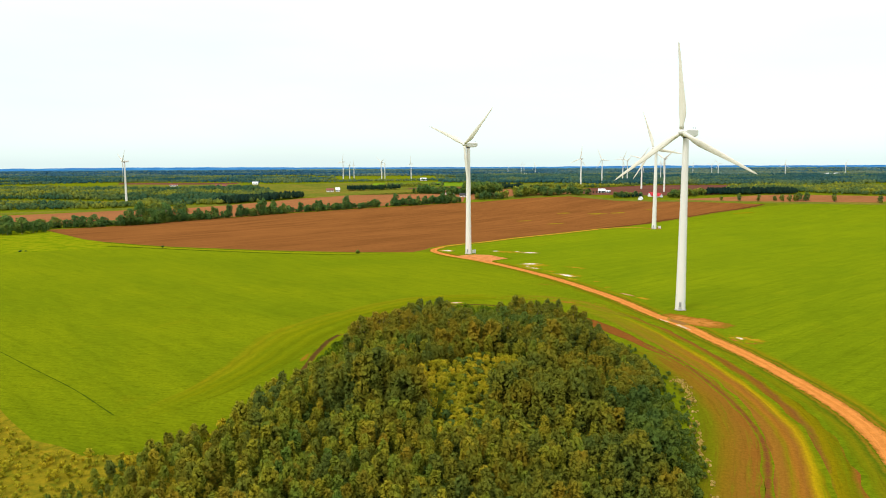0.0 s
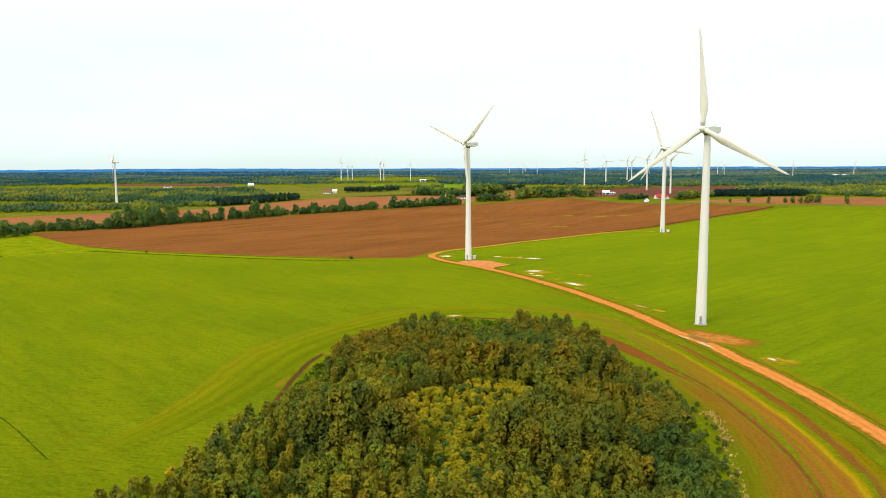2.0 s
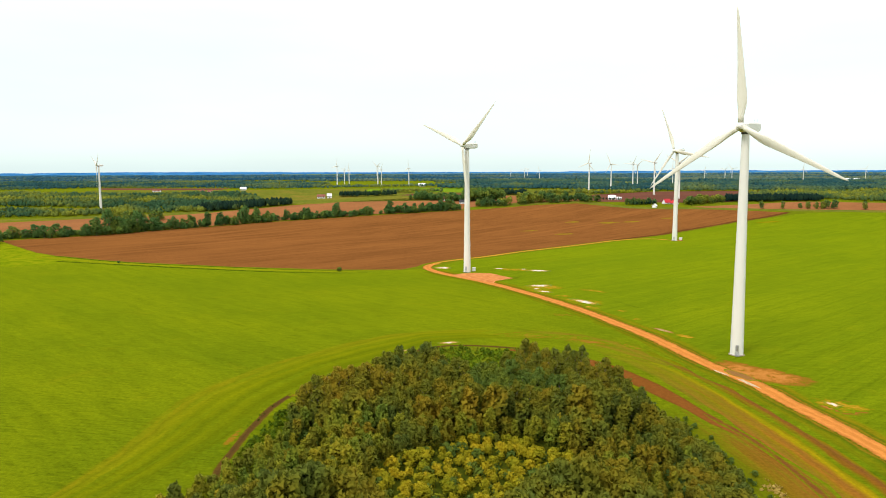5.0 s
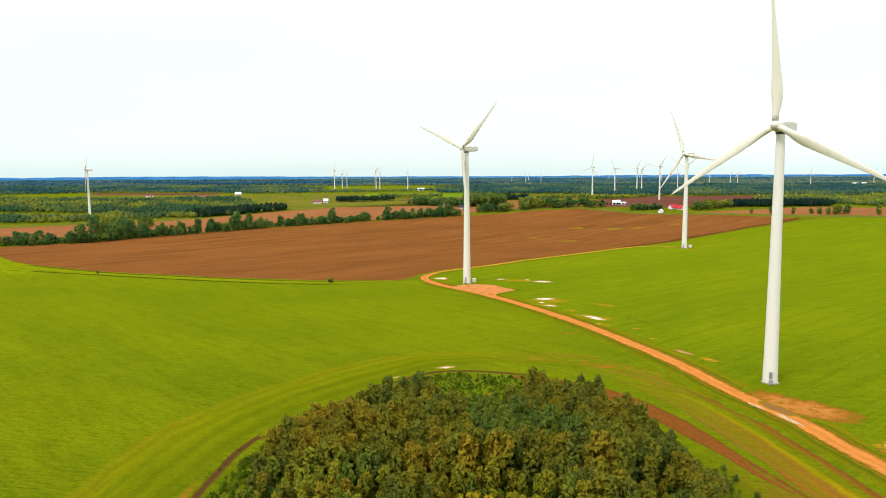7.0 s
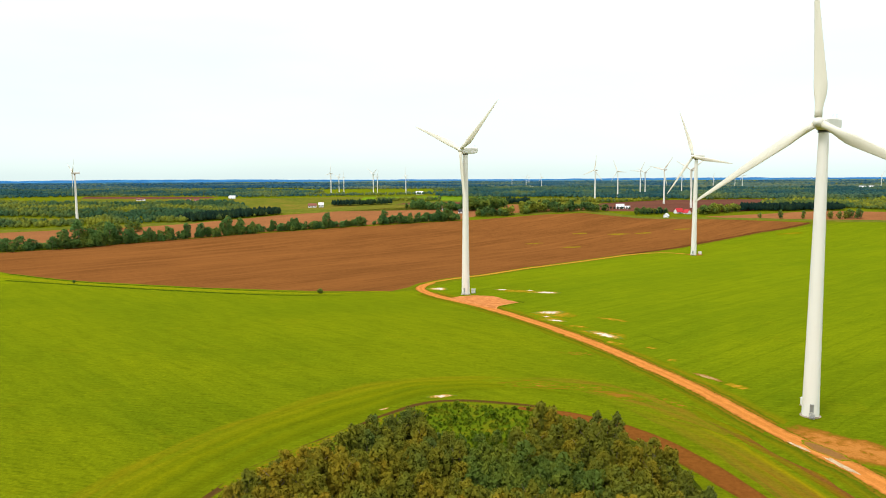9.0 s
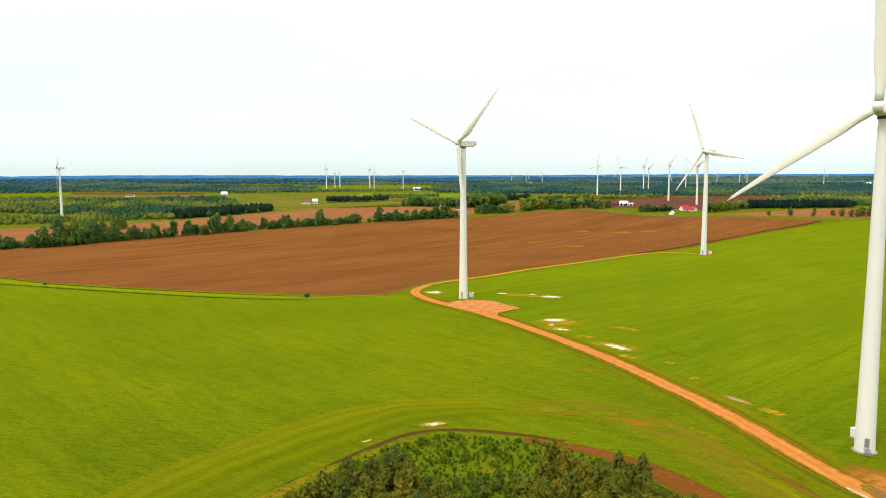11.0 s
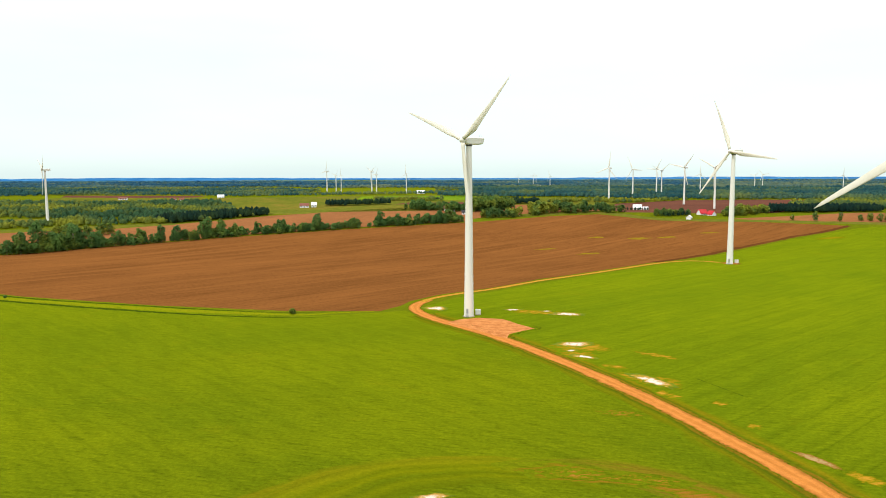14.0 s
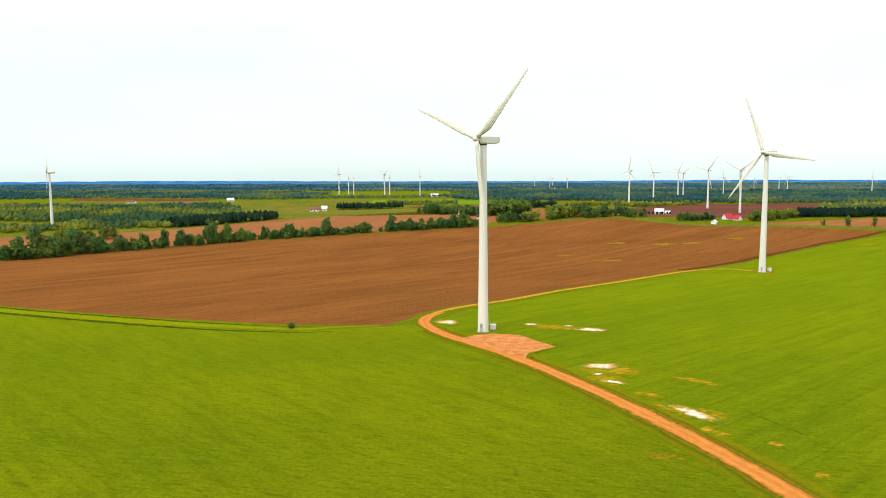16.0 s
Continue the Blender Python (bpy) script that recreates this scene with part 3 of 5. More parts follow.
def ribbon(name, points, width, mat, lift, label, ragged=0.35, step=4.0, crown=0.0, ends=(1.0, 1.0)):
    """A strip of ground along a curve, with uneven edges and a coordinate across it; ends: how far it narrows at either end."""
    lift = layered(name, lift)
    line = curve_through(points, step)
    cols = (-1, -0.55, 0, 0.55, 1)
    bm = bmesh.new()
    uv = bm.loops.layers.uv.new("across")
    rows = []
    for i, c in enumerate(line):
        d = line[min(i + 1, len(line) - 1)] - line[max(i - 1, 0)]
        d /= np.linalg.norm(d) + 1e-9
        nx, ny = -d[1], d[0]
        row = []
        for s in cols:
            wob = noise.noise((c[0] * 0.11, c[1] * 0.11, 7 * s + lift * 30)) * ragged * 1.6 if abs(s) > 0.9 else 0
            f = i / (len(line) - 1)
            slim = min(1.0, ends[0] + (1 - ends[0]) * f / 0.35, ends[1] + (1 - ends[1]) * (1 - f) / 0.35)
            r = (s * width / 2 + wob * math.copysign(1, s)) * slim
            x, y = c[0] + nx * r, c[1] + ny * r
            row.append(bm.verts.new((x, y, rise(y) + lift + crown * (1 - s * s))))
        rows.append(row)
    for i, (ra, rb) in enumerate(zip(rows, rows[1:])):
        for j in range(len(cols) - 1):
            f = bm.faces.new((ra[j + 1], ra[j], rb[j], rb[j + 1]))
            for loop, side, end in zip(f.loops, (j + 1, j, j, j + 1), (i, i, i + 1, i + 1)):
                loop[uv].uv = ((cols[side] + 1) / 2, end * step)
    bm.normal_update()
    return tagged(link(name, bm, mat), label, "ground", kind="structure")


bm = bmesh.new()
xs = [-4800, -2400, -1000, -400, 0, 400, 1000, 2400, 4800]
ys = [a for a, _ in RELIEF]
grid = [[bm.verts.new((x, y, rise(y))) for x in xs] for y in ys]
for ra, rb in zip(grid, grid[1:]):
    for j in range(len(xs) - 1):
        bm.faces.new((ra[j], ra[j + 1], rb[j + 1], rb[j]))
tagged(link("ground", bm, M_GROUND), "broad green farmland rising gently to a wooded horizon", "ground", kind="structure")

sheet("field_west", [(-420, 690), (-306, 590), (-246, 556), (-160, 530), (-85, 519), (-45, 530), (-34, 536), (-20, 512), (0, 486), (24, 450), (48, 406), (60.5, 372), (77, 312),
                     (92, 250), (98, 200), (96, 158), (60, 40), (-60, 60), (-200, 60), (-330, 300), (-520, 640)], M_CROP_LEFT, 0.02,
      "green field of young grain with faint drill rows", 1.0)
sheet("field_east", [(-24, 528), (-24, 548), (-10, 572), (14, 598), (44, 630), (84, 668), (128, 712), (152, 734), (210.2, 794.3), (291.4, 872.4), (329.6, 902), (382.8, 938.8), (448.6, 961),
                     (792.1, 947.2), (700, 500), (420, 60), (70, 40), (99, 155), (102, 200), (96, 250), (80, 310), (63, 372), (50, 408), (28, 455), (6, 490)], M_CROP_RIGHT, 0.02,
      "bright green grain field beside the gravel road", 1.0)
sheet("ploughed_field", [(-440, 722), (-348, 628), (-306, 597), (-246, 571), (-160, 546), (-87, 533), (-45, 534), (-37, 548), (-33, 562), (-17, 584), (9, 605), (40, 641), (78, 676),
                         (124, 722), (150, 742), (207.7, 798.6), (288.7, 876.1), (326.9, 905.5), (382, 952.1), (305.1, 975.7), (200.3, 987.7), (140.1, 1033.2), (83.6, 1019.3), (-5, 975.7), (-150, 926.4),
                         (-245.2, 877.3), (-337, 809.7), (-386, 766)], M_SOIL, 0.06, "ploughed field of red brown soil", 0.8)
sheet("rough_grass", [(-560, 760), (-470, 712), (-436, 716), (-348, 626), (-306, 594), (-290, 560), (-357, 523), (-470, 560)], M_MARGIN, 0.05, "rough uncut grass at the field corner", 2.0)
ribbon("field_margin", [(-330, 600), (-246, 562), (-160, 537), (-87, 524), (-66, 529), (-48, 533)], 12, M_MARGIN_STRIP, 0.07, "rough grass margin along the ploughed soil", 1.2, ends=(1, 0.15))
ribbon("field_margin", [(-300, 574), (-200, 542), (-130, 523), (-84, 517), (-66, 520)], 4.6, M_DITCH, 0.09, "dark ditch line in the grass margin", 1.2, ends=(1, 0.2))
ribbon("field_margin", [(-320, 606), (-246, 568), (-160, 543), (-100, 530), (-60, 532)], 3.2, M_DITCH, 0.09, "dark grass line beside the ploughed soil", 1.0, ends=(1, 0.2))

ribbon("field_edge", [(130, 729), (152, 746), (207.4, 801.4), (288.3, 878.6), (326.4, 907.8), (381.6, 952.9)], 6, M_SOIL_EDGE, 0.1, "dark brown soil strip along the field's edge", 0.8)

# Woodland edge, headlands and tilled strips.
sheet("woodland_floor", [(-47, 250), (-44, 268), (-34, 284), (-24, 298), (-12, 312), (-3, 328), (16, 324), (33, 315), (44, 298), (49, 278), (52, 248), (54, 215), (52, 190), (47, 158), (43, 130),
                         (37, 86), (-86, 86), (-88, 122), (-82, 135), (-73, 147), (-64, 160), (-61, 186), (-51, 206), (-48, 225)], M_FLOOR, 0.05, "dark leaf-littered woodland floor", 1.5)
sheet("scrub_ground", [(-180, 222), (-132, 180), (-109, 158), (-92, 150), (-78, 150), (-64, 142), (-58, 110), (-62, 78), (-210, 78), (-240, 240)], M_SCRUB, 0.06,
      "brownish rough grass with low scrub", 2.0)
sheet("clearing", [(-46, 276), (-34, 298), (-24, 313), (-14, 323), (-3, 328), (16, 324), (30, 314), (36, 300), (26, 290), (8, 284), (-14, 284), (-34, 268)], M_CLEARING, 0.08, "bright green weedy clearing at the wood's tip", 1.2)
ribbon("headland", [(-98, 165), (-88, 180), (-79, 202), (-73, 230), (-71, 255), (-66, 278), (-54, 303), (-38, 324), (-20, 343), (0, 349), (24, 345), (46, 330)], 30, M_HEADLAND_BANDS, 0.045,
       "pale green headland streaked by tractors round the wood", 1.4, ends=(0.3, 0.15))
ribbon("furrow", [(-54.5, 206), (-55.8, 213), (-56.6, 226), (-56.6, 244), (-55.2, 262), (-50, 278), (-42, 291), (-30, 308), (-16, 326), (-3, 331), (16, 327), (24, 323)], 2.8, M_FURROW, 0.09, "dark furrow round the edge of the wood", 0.6)
ribbon("bare_strip", [(-52, 268), (-46, 281), (-36, 297), (-25, 311), (-12, 322)], 5.5, M_BARE_WEST, 0.085, "bare reddish ground at the wood's edge", 1.4)
ribbon("headland", [(58, 338), (76, 300), (84, 270), (89, 240), (91, 215), (91, 192), (89, 172), (83, 150), (72, 120), (58, 85)], 19, M_VERGE_BANDS, 0.05, "green verge streaked with worn brown lines", 0.8)
ribbon("tractor_strip", [(30, 346), (42, 336), (53, 319), (60.5, 302), (66, 284), (69.8, 265), (72.2, 250), (75.2, 230), (77, 208), (77.4, 190), (76, 170), (72.5, 155), (64, 131), (50, 104)], 13, M_TRACTOR, 0.052, "brown and yellow bands worn by tractors", 0.8)
ribbon("woodside_strip", [(57, 262), (61, 240), (65, 220), (66, 200), (65, 184), (62, 166), (55, 146), (44, 118), (34, 92)], 17, M_WOODSIDE, 0.055, "thin olive brown grass between wood and furrow", 1.0)
ribbon("tilled_strip", [(14, 324.5), (31, 316.5), (45, 301.5), (53.5, 283), (60, 264), (63.8, 249), (68.6, 236)], 8.0, M_TILLED, 0.06, "red brown tilled strip beside the wood", 0.6, ends=(0.35, 0.1))
ribbon("tilled_strip", [(63.5, 256), (69.3, 235), (71.4, 212), (72, 190), (70.5, 170), (67.2, 155), (58, 131), (46, 104)], 2.0, M_FURROW_RED, 0.06, "narrow dark red furrow strip in the grass", 0.6)
ribbon("worn_strip", [(4, 352), (16, 353), (30, 350), (52, 332), (66, 304)], 16, M_FLECK, 0.06, "grain thinned to brown flecks near the wood", 1.5, ends=(0.1, 0.1))
for cx, cy, rx, ry, turn in ((24, 347, 17, 5, -10), (44, 338, 11, 3.5, -35), (-59.5, 235, 1.4, 7, -2)):
    spot("worn_patch", cx, cy, rx, ry, turn, M_WORN, 0.065, "brownish thin patch in the grain", 0.5)
for pts, wide in (([(-172, 241), (-146, 219), (-121, 198), (-98, 176)], 0.55), ([(71, 423), (79, 405)], 0.5)):
    ribbon("tyre_track", pts, wide, M_DITCH, 0.08, "thin dark line through the grain", 0.2)

# Access road, pads and farm track.
ribbon("road_side", [(80, 100), (93, 145), (97.9, 165), (99.7, 183), (99.3, 199), (98.2, 213), (96.4, 231), (93.8, 248), (90.2, 265), (87.6, 281), (84, 294), (78.8, 310), (73.8, 333), (68.1, 353), (61.5, 372), (56, 387.5), (49, 405), (36.5, 432), (26, 452),
                     (15, 471), (3, 489), (-13, 509), (-24, 526)], 20, M_SIDE, 0.095, "weedy roadside with bare ochre earth", 1.2, 3.0)
spot("turbine_pad", 92.6, 295, 10.5, 19.5, 43, M_PAD_EARTH, 0.09, "bare red earth round the turbine's foot", 0.3)
spot("bare_patch", 103, 263, 6, 8, 10, M_PAD_EARTH, 0.09, "ochre bare ground round a dried puddle", 0.4)
ribbon("road", [(30, -40), (60, 40), (80, 100), (93, 145), (97.9, 165), (99.7, 183), (99.3, 199), (98.2, 213), (96.4, 231), (93.8, 248), (90.2, 265), (87.6, 281), (84, 294), (78.8, 310), (73.8, 333), (68.1, 353), (61.5, 372), (56, 387.5), (49, 405), (36.5, 432),
                (26, 452), (15, 471), (3, 489), (-13, 509), (-24, 526), (-29, 540), (-29, 552), (-24, 566)], 6.6, M_ROAD, 0.10, "red sandy gravel access road", 0.5, 3.0)
ribbon("farm_track", [(-27, 560), (-21, 572), (-6, 588), (10, 602), (42, 637), (80, 672), (126, 717), (148, 733), (165, 736), (180, 726)], 4.2, M_TRACK, 0.12, "narrow ochre farm track beside the soil", 0.6)
sheet("turbine_pad", [(-12, 508), (-6, 516), (2, 519), (12, 517), (22, 502), (25, 497), (14, 486), (13, 478), (9, 482)], M_PAD, 0.13, "bare red gravel pad beside the road", 0.7, 3)
spot("road_patch", 86, 293.5, 2.4, 7.5, 22, M_WET, 0.14, "grey wet gravel where water crosses the road", 0.2)
spot("turbine_pad", 184, 722, 8, 7, 0, M_PAD_EARTH, 0.09, "bare earth at the turbine's foot", 0.3)
for x, y, rx, ry, turn in ((65, 453, 9, 2.8, -35), (70, 398, 2.6, 2.2, 0), (41, 465, 12, 9, -20), (38, 452, 7, 7, 0), (30, 533, 17, 6, -10), (56, 421, 6.5, 13, 35), (47, 437, 5, 2.6, -20), (57, 406, 5, 3, -50), (72.5, 379, 2.4, 2.4, 0), (84, 347, 3, 5, 30), (103, 264, 5, 8, 40)):
    spot("bare_patch", x, y, rx, ry, turn, M_BARE, 0.1, "thin ochre bare patch in the grain", 0.5)
for x, y, rx, ry, turn in ((39.5, 388.5, 6.5, 3.6, -10), (24, 347, 12, 3, -8), (38, 345, 9, 3, -14), (60, 330, 7, 2.2, -60)):
    spot("bare_patch", x, y, rx, ry, turn, M_BARE_WEST, 0.1, "thin reddish bare patch in the grain", 0.5)
for x, y, rx, ry, turn in ((-19, 542, 6.5, 6, 0), (18, 539, 4.5, 2.4, 0), (34, 536, 3, 1.6, 0), (43, 529, 8, 4.6, 0), (38.5, 469, 7.5, 5, 10), (36, 459, 3, 1.6, 30), (39, 450, 5, 2.2, -30), (56, 420, 3.6, 10.0, 35),
                           (101.4, 265, 1.9, 3.0, 30)):
    spot("puddle", x, y, rx, ry, turn, M_SILT, 0.14, "silt puddle with an ochre rim, sky reflection painted pale", 0.5)
for x, y, rx, ry, turn in ((80.9, 296, 0.5, 4.0, 20), (85.1, 285.3, 0.85, 5.6, 12)):
    spot("puddle", x, y, rx, ry, turn, M_SILT_ROAD, 0.14, "pale wet silt along the road's edge", 0.6)
spot("puddle", 78.3, 356.8, 1.7, 7.8, 28, M_DRIED, 0.14, "dried greyish puddle in the grain", 0.5)
for x, y, rx, ry, turn in ((-8.6, 334.8, 4.0, 1.9, 20), (-24.3, 322.5, 2.0, 0.8, 35)):
    spot("puddle", x, y, rx, ry, turn, M_SILT_WEST, 0.14, "silt puddle by the wood, sky reflection painted pale", 0.5)
for x, y, rx, ry in ((113.4, 881.6, 9, 4), (152.5, 875.5, 12, 5), (91.8, 782.9, 9, 4), (178.9, 882.3, 10, 4), (328.5, 879.2, 22, 6), (59, 808.3, 8, 3), (229.1, 912.4, 10, 4)):
    spot("weed_patch", x, y, rx, ry, 20, M_YELLOW_SOIL if x < 300 else M_YELLOW_EAST, 0.1, "yellow green weeds in the field", 0.5)

# Fields beyond.
sheet("far_field", [(-399.2, 783.6), (-334.7, 820.7), (-243.4, 887.7), (-148.5, 934.5), (-10.8, 983.8), (-7.9, 1028.1), (-12.4, 1058.5), (-83.1, 1099), (-153.8, 1057.9), (-238.8, 1023.3), (-323.5, 960.6), (-376.5, 934.9), (-443.5, 921.8), (-520.8, 891.9), (-608, 861),
                    (-520, 780)], M_SOIL_FAR, 0.06, "pinkish brown ploughed field beyond the hedge", 2, 20)
ribbon("far_verge", [(-639.2, 876.7), (-554.3, 900.8), (-493.1, 916.3), (-449.3, 932.7), (-387.1, 947.2), (-325.1, 967.2)], 18, M_MEADOW, 0.09, "light green grass strip along the wood", 2, 12)
sheet("far_field", [(-276.1, 1034.9), (-202.6, 1034.9), (-83, 1103.5), (-12.4, 1068.2), (-6.7, 1164.7), (-8, 1330.7), (-195.9, 1288.7), (-393.1, 1253.8), (-344.4, 1167.5)], M_MEADOW, 0.06, "yellow green distant meadow", 3, 25)
sheet("far_field", [(-165.3, 1211), (-6.6, 1205.6), (15, 1282.9), (-8, 1311.5), (-170.2, 1282.9)], M_MEADOW_BRIGHT, 0.12, "bright green distant field", 3, 25)
sheet("far_field", [(-107.6, 1144.2), (-7.6, 1131.8), (0.2, 1175.3), (-91.4, 1172.5)], M_SOIL_PURPLE, 0.12, "dark brown strip of distant soil", 3, 25)
sheet("far_field", [(170, 1048), (150, 1090), (182, 1150), (281, 1200), (440, 1208), (470, 1150), (345, 1040), (271, 1036)], M_SOIL_PURPLE, 0.06, "dark plum brown ploughed field", 3, 25)
sheet("far_field", [(-5, 1100), (20, 1245), (132, 1250), (210, 1222), (180, 1150), (148, 1090), (110, 1112), (60, 1140)], M_MEADOW, 0.06, "olive tan distant field", 3, 25)
sheet("far_field", [(-4, 1000), (30, 1030), (74, 1028), (100, 1046), (146, 1058), (148, 1088), (110, 1110), (60, 1138), (-4, 1098)], M_SOIL_FAR, 0.06, "orange brown soil between tree belts", 2, 20)
sheet("far_field", [(280.1, 1001.1), (436.9, 1041.9), (615.8, 1019.3), (533.3, 962.9), (399.5, 974.8), (310.1, 984.6)], M_SOIL_FAR, 0.07, "brown field beyond the grain", 2, 20)
ribbon("far_verge", [(16.4, 1012.6), (82.5, 1033.2), (140.7, 1045.5), (183.9, 1010.4), (215.7, 992.5), (310.7, 983), (401.9, 968.1), (541, 953.3), (729.9, 938.8)], 16, M_MEADOW, 0.1, "light green verge along the ploughed field", 2, 10)
sheet("far_field", [(-640, 1190), (-590, 1170), (-536.8, 1155.6), (-428.6, 1161.3), (-357.6, 1178.1), (-401.1, 1257.1), (-513, 1250.6), (-630.7, 1256)], M_MEADOW, 0.06, "yellow green field behind the wood", 4, 30)
sheet("far_field", [(-630.3, 1271.3), (-512.7, 1255.8), (-415.6, 1263.6), (-414.2, 1307.8), (-517.8, 1315.2), (-651, 1326.3)], M_SOIL_PURPLE, 0.1, "dull plum brown field among woods", 4, 30)
ribbon("far_verge", [(-690, 1002), (-600, 996), (-540, 990), (-462, 984)], 28, M_MEADOW, 0.09, "yellow green strip in a gap of the wood", 3, 20)

# ---- wind turbines ----
def loft(bm, rings, close=True):
    made = [[bm.verts.new(v) for v in ring] for ring in rings]
    for ra, rb in zip(made, made[1:]):
        for j in range(len(ra)):
            bm.faces.new((ra[j], ra[(j + 1) % len(ra)], rb[(j + 1) % len(rb)], rb[j]))
    if close:
        bm.faces.new(made[0][::-1])
        bm.faces.new(made[-1])
    return made


def circle(r, z, n=28, cx=0.0, cy=0.0):
    return [(cx + r * math.cos(i * math.tau / n), cy + r * math.sin(i * math.tau / n), z) for i in range(n)]


def box(bm, x0, x1, y0, y1, z0, z1, bevel=0.0):
    made = bmesh.ops.create_cube(bm, size=1, matrix=Matrix.Translation(((x0 + x1) / 2, (y0 + y1) / 2, (z0 + z1) / 2)) @ Matrix.Diagonal((x1 - x0, y1 - y0, z1 - z0, 1)))
    if bevel:
        edges = {e for v in made["verts"] for e in v.link_edges}
        bmesh.ops.bevel(bm, geom=list(edges), offset=bevel, segments=2, profile=0.6, affect="EDGES")


def blade_mesh(detail=22, n=16):
    """A blade along +z from the hub's axis: round root, widest at a fifth of its length, twisted and slender at the tip. It turns in the xz plane, facing -y."""
    bm = bmesh.new()
    rings = []
    for i in range(detail + 1):
        f = i / detail
        z = 1.3 + f * 38.7
        root = max(0.0, 1 - f / 0.14)
        root = root * root * (3 - 2 * root)
        chord = np.interp(f, [0, 0.06, 0.2, 0.4, 0.7, 0.93, 0.985, 1], [1.9, 2.1, 3.4, 2.6, 1.55, 0.85, 0.5, 0.1])
        thick = chord * np.interp(f, [0, 0.1, 0.25, 1], [1, 0.55, 0.26, 0.15])
        twist = radians(np.interp(f, [0, 0.2, 0.5, 1], [24, 17, 6, 0]))
        bend = -1.6 * f * f
        ring = []
        for j in range(n):
            a = j * math.tau / n
            u, w = math.cos(a), math.sin(a)
            wing_x = chord * (0.5 * u + 0.18) * 1.0
            wing_y = thick * 0.5 * w * (1 - 0.55 * max(0.0, u)) * 1.05
            x, y = wing_x * (1 - root) + 0.95 * u * root, wing_y * (1 - root) + 0.95 * w * root
            ring.append((x * math.cos(twist) - y * math.sin(twist), x * math.sin(twist) + y * math.cos(twist) + bend, z))
        rings.append(ring)
    loft(bm, rings)
    return bm


def turbine(detail=True):
    """A three-bladed turbine, hub 80 m up, rotor facing -y of its nacelle; the nacelle, hub and blades stand under the tower's empty."""
    base = new("wind_turbine")
    bm = bmesh.new()
    loft(bm, [circle(2.25 - (2.25 - 1.28) * (z / 77.6) ** 0.9, z) for z in (0.25, 12, 25.5, 40, 52, 65, 77.6)], False)
    tower = part("tower", bm, M_WHITE, base, "tapered white tubular steel tower", True)
    for z in (25.5, 52.0):
        bm = bmesh.new()
        r = 2.25 - 0.97 * (z / 77.6) ** 0.9
        loft(bm, [circle(r + 0.015, z - 0.12), circle(r + 0.03, z - 0.05), circle(r + 0.03, z + 0.05), circle(r + 0.015, z + 0.12)])
        part("flange", bm, M_WHITE, tower)
    bm = bmesh.new()
    loft(bm, [circle(2.7, -0.3), circle(2.7, 0.12), circle(2.6, 0.2)])
    part("foundation", bm, M_CONCRETE, base, "round pale concrete foundation")
    bm = bmesh.new()
    box(bm, -0.5, 0.5, -2.32, -2.1, 1.6, 3.8, 0.08)
    door = part("door", bm, M_STEEL, tower, "grey steel tower door")
    door.rotation_euler.z = radians(28)
    for i in range(5):
        bm = bmesh.new()
        box(bm, -0.7, 0.7, -4.2 + 0.35 * i, -3.85 + 0.35 * i, 0.28 + 0.26 * i, 0.36 + 0.26 * i)
        st = part("step", bm, M_STEEL, base)
        st.rotation_euler.z = radians(28)
    bm = bmesh.new()
    loft(bm, [circle(1.45, 77.4), circle(1.5, 77.6), circle(1.5, 78.1)])
    part("yaw_ring", bm, M_DARK, base, "dark yaw ring under the nacelle", True)
    bm = bmesh.new()
    profile = [(-2.6, 78.5, 80.9, 1.25), (-2.0, 78.1, 81.2, 1.55), (0.5, 77.95, 81.4, 1.65), (5.5, 78.1, 81.45, 1.65), (7.6, 78.6, 81.4, 1.6), (8.0, 78.9, 81.2, 1.45)]
    rings = []
    for y, lo, hi, w in profile:
        c = 0.45
        rings.append([(-w, y, lo + c), (-w + c, y, lo), (w - c, y, lo), (w, y, lo + c), (w, y, hi - c), (w - c, y, hi), (-w + c, y, hi), (-w, y, hi - c)])
    loft(bm, rings)
    nacelle = part("nacelle", bm, M_WHITE, base, "long boxy white nacelle")
    for x in (-0.5, 0.5):
        bm = bmesh.new()
        loft(bm, [circle(0.05, 81.3, 8, x, 7.0), circle(0.04, 82.6, 8, x, 7.0)])
        part("wind_vane", bm, M_DARK, nacelle)
    bm = bmesh.new()
    box(bm, -1.1, 1.1, 8.0, 8.06, 79.3, 80.8, 0.02)
    part("vent", bm, M_DARK, nacelle, "dark vent grille at the rear")
    bm = bmesh.new()
    rings = []
    for d, r in ((-2.6, 1.1), (-3.0, 1.36), (-3.9, 1.42), (-4.7, 1.2), (-5.3, 0.7), (-5.55, 0.18)):
        rings.append([(x, d, 80 + y) for x, y, _ in circle(r, 0, 24)])
    loft(bm, rings)
    part("hub", bm, M_WHITE, base, "rounded white rotor hub", True)
    return base


def rotor(base, phase, mesh):
    for i in range(3):
        b = new("blade", mesh)
        b.parent = base
        b.matrix_local = Matrix.Translation((0, -3.9, 80)) @ Matrix.Rotation(radians(phase + 120 * i), 4, "Y")
        tagged(b, "long cream white rotor blade")


blade_bm = blade_mesh()
blade_data = bpy.data.meshes.new("blade")
blade_bm.normal_update()
blade_bm.to_mesh(blade_data)
blade_bm.free()
blade_data.materials.append(M_BLADE)
blade_data.shade_smooth()

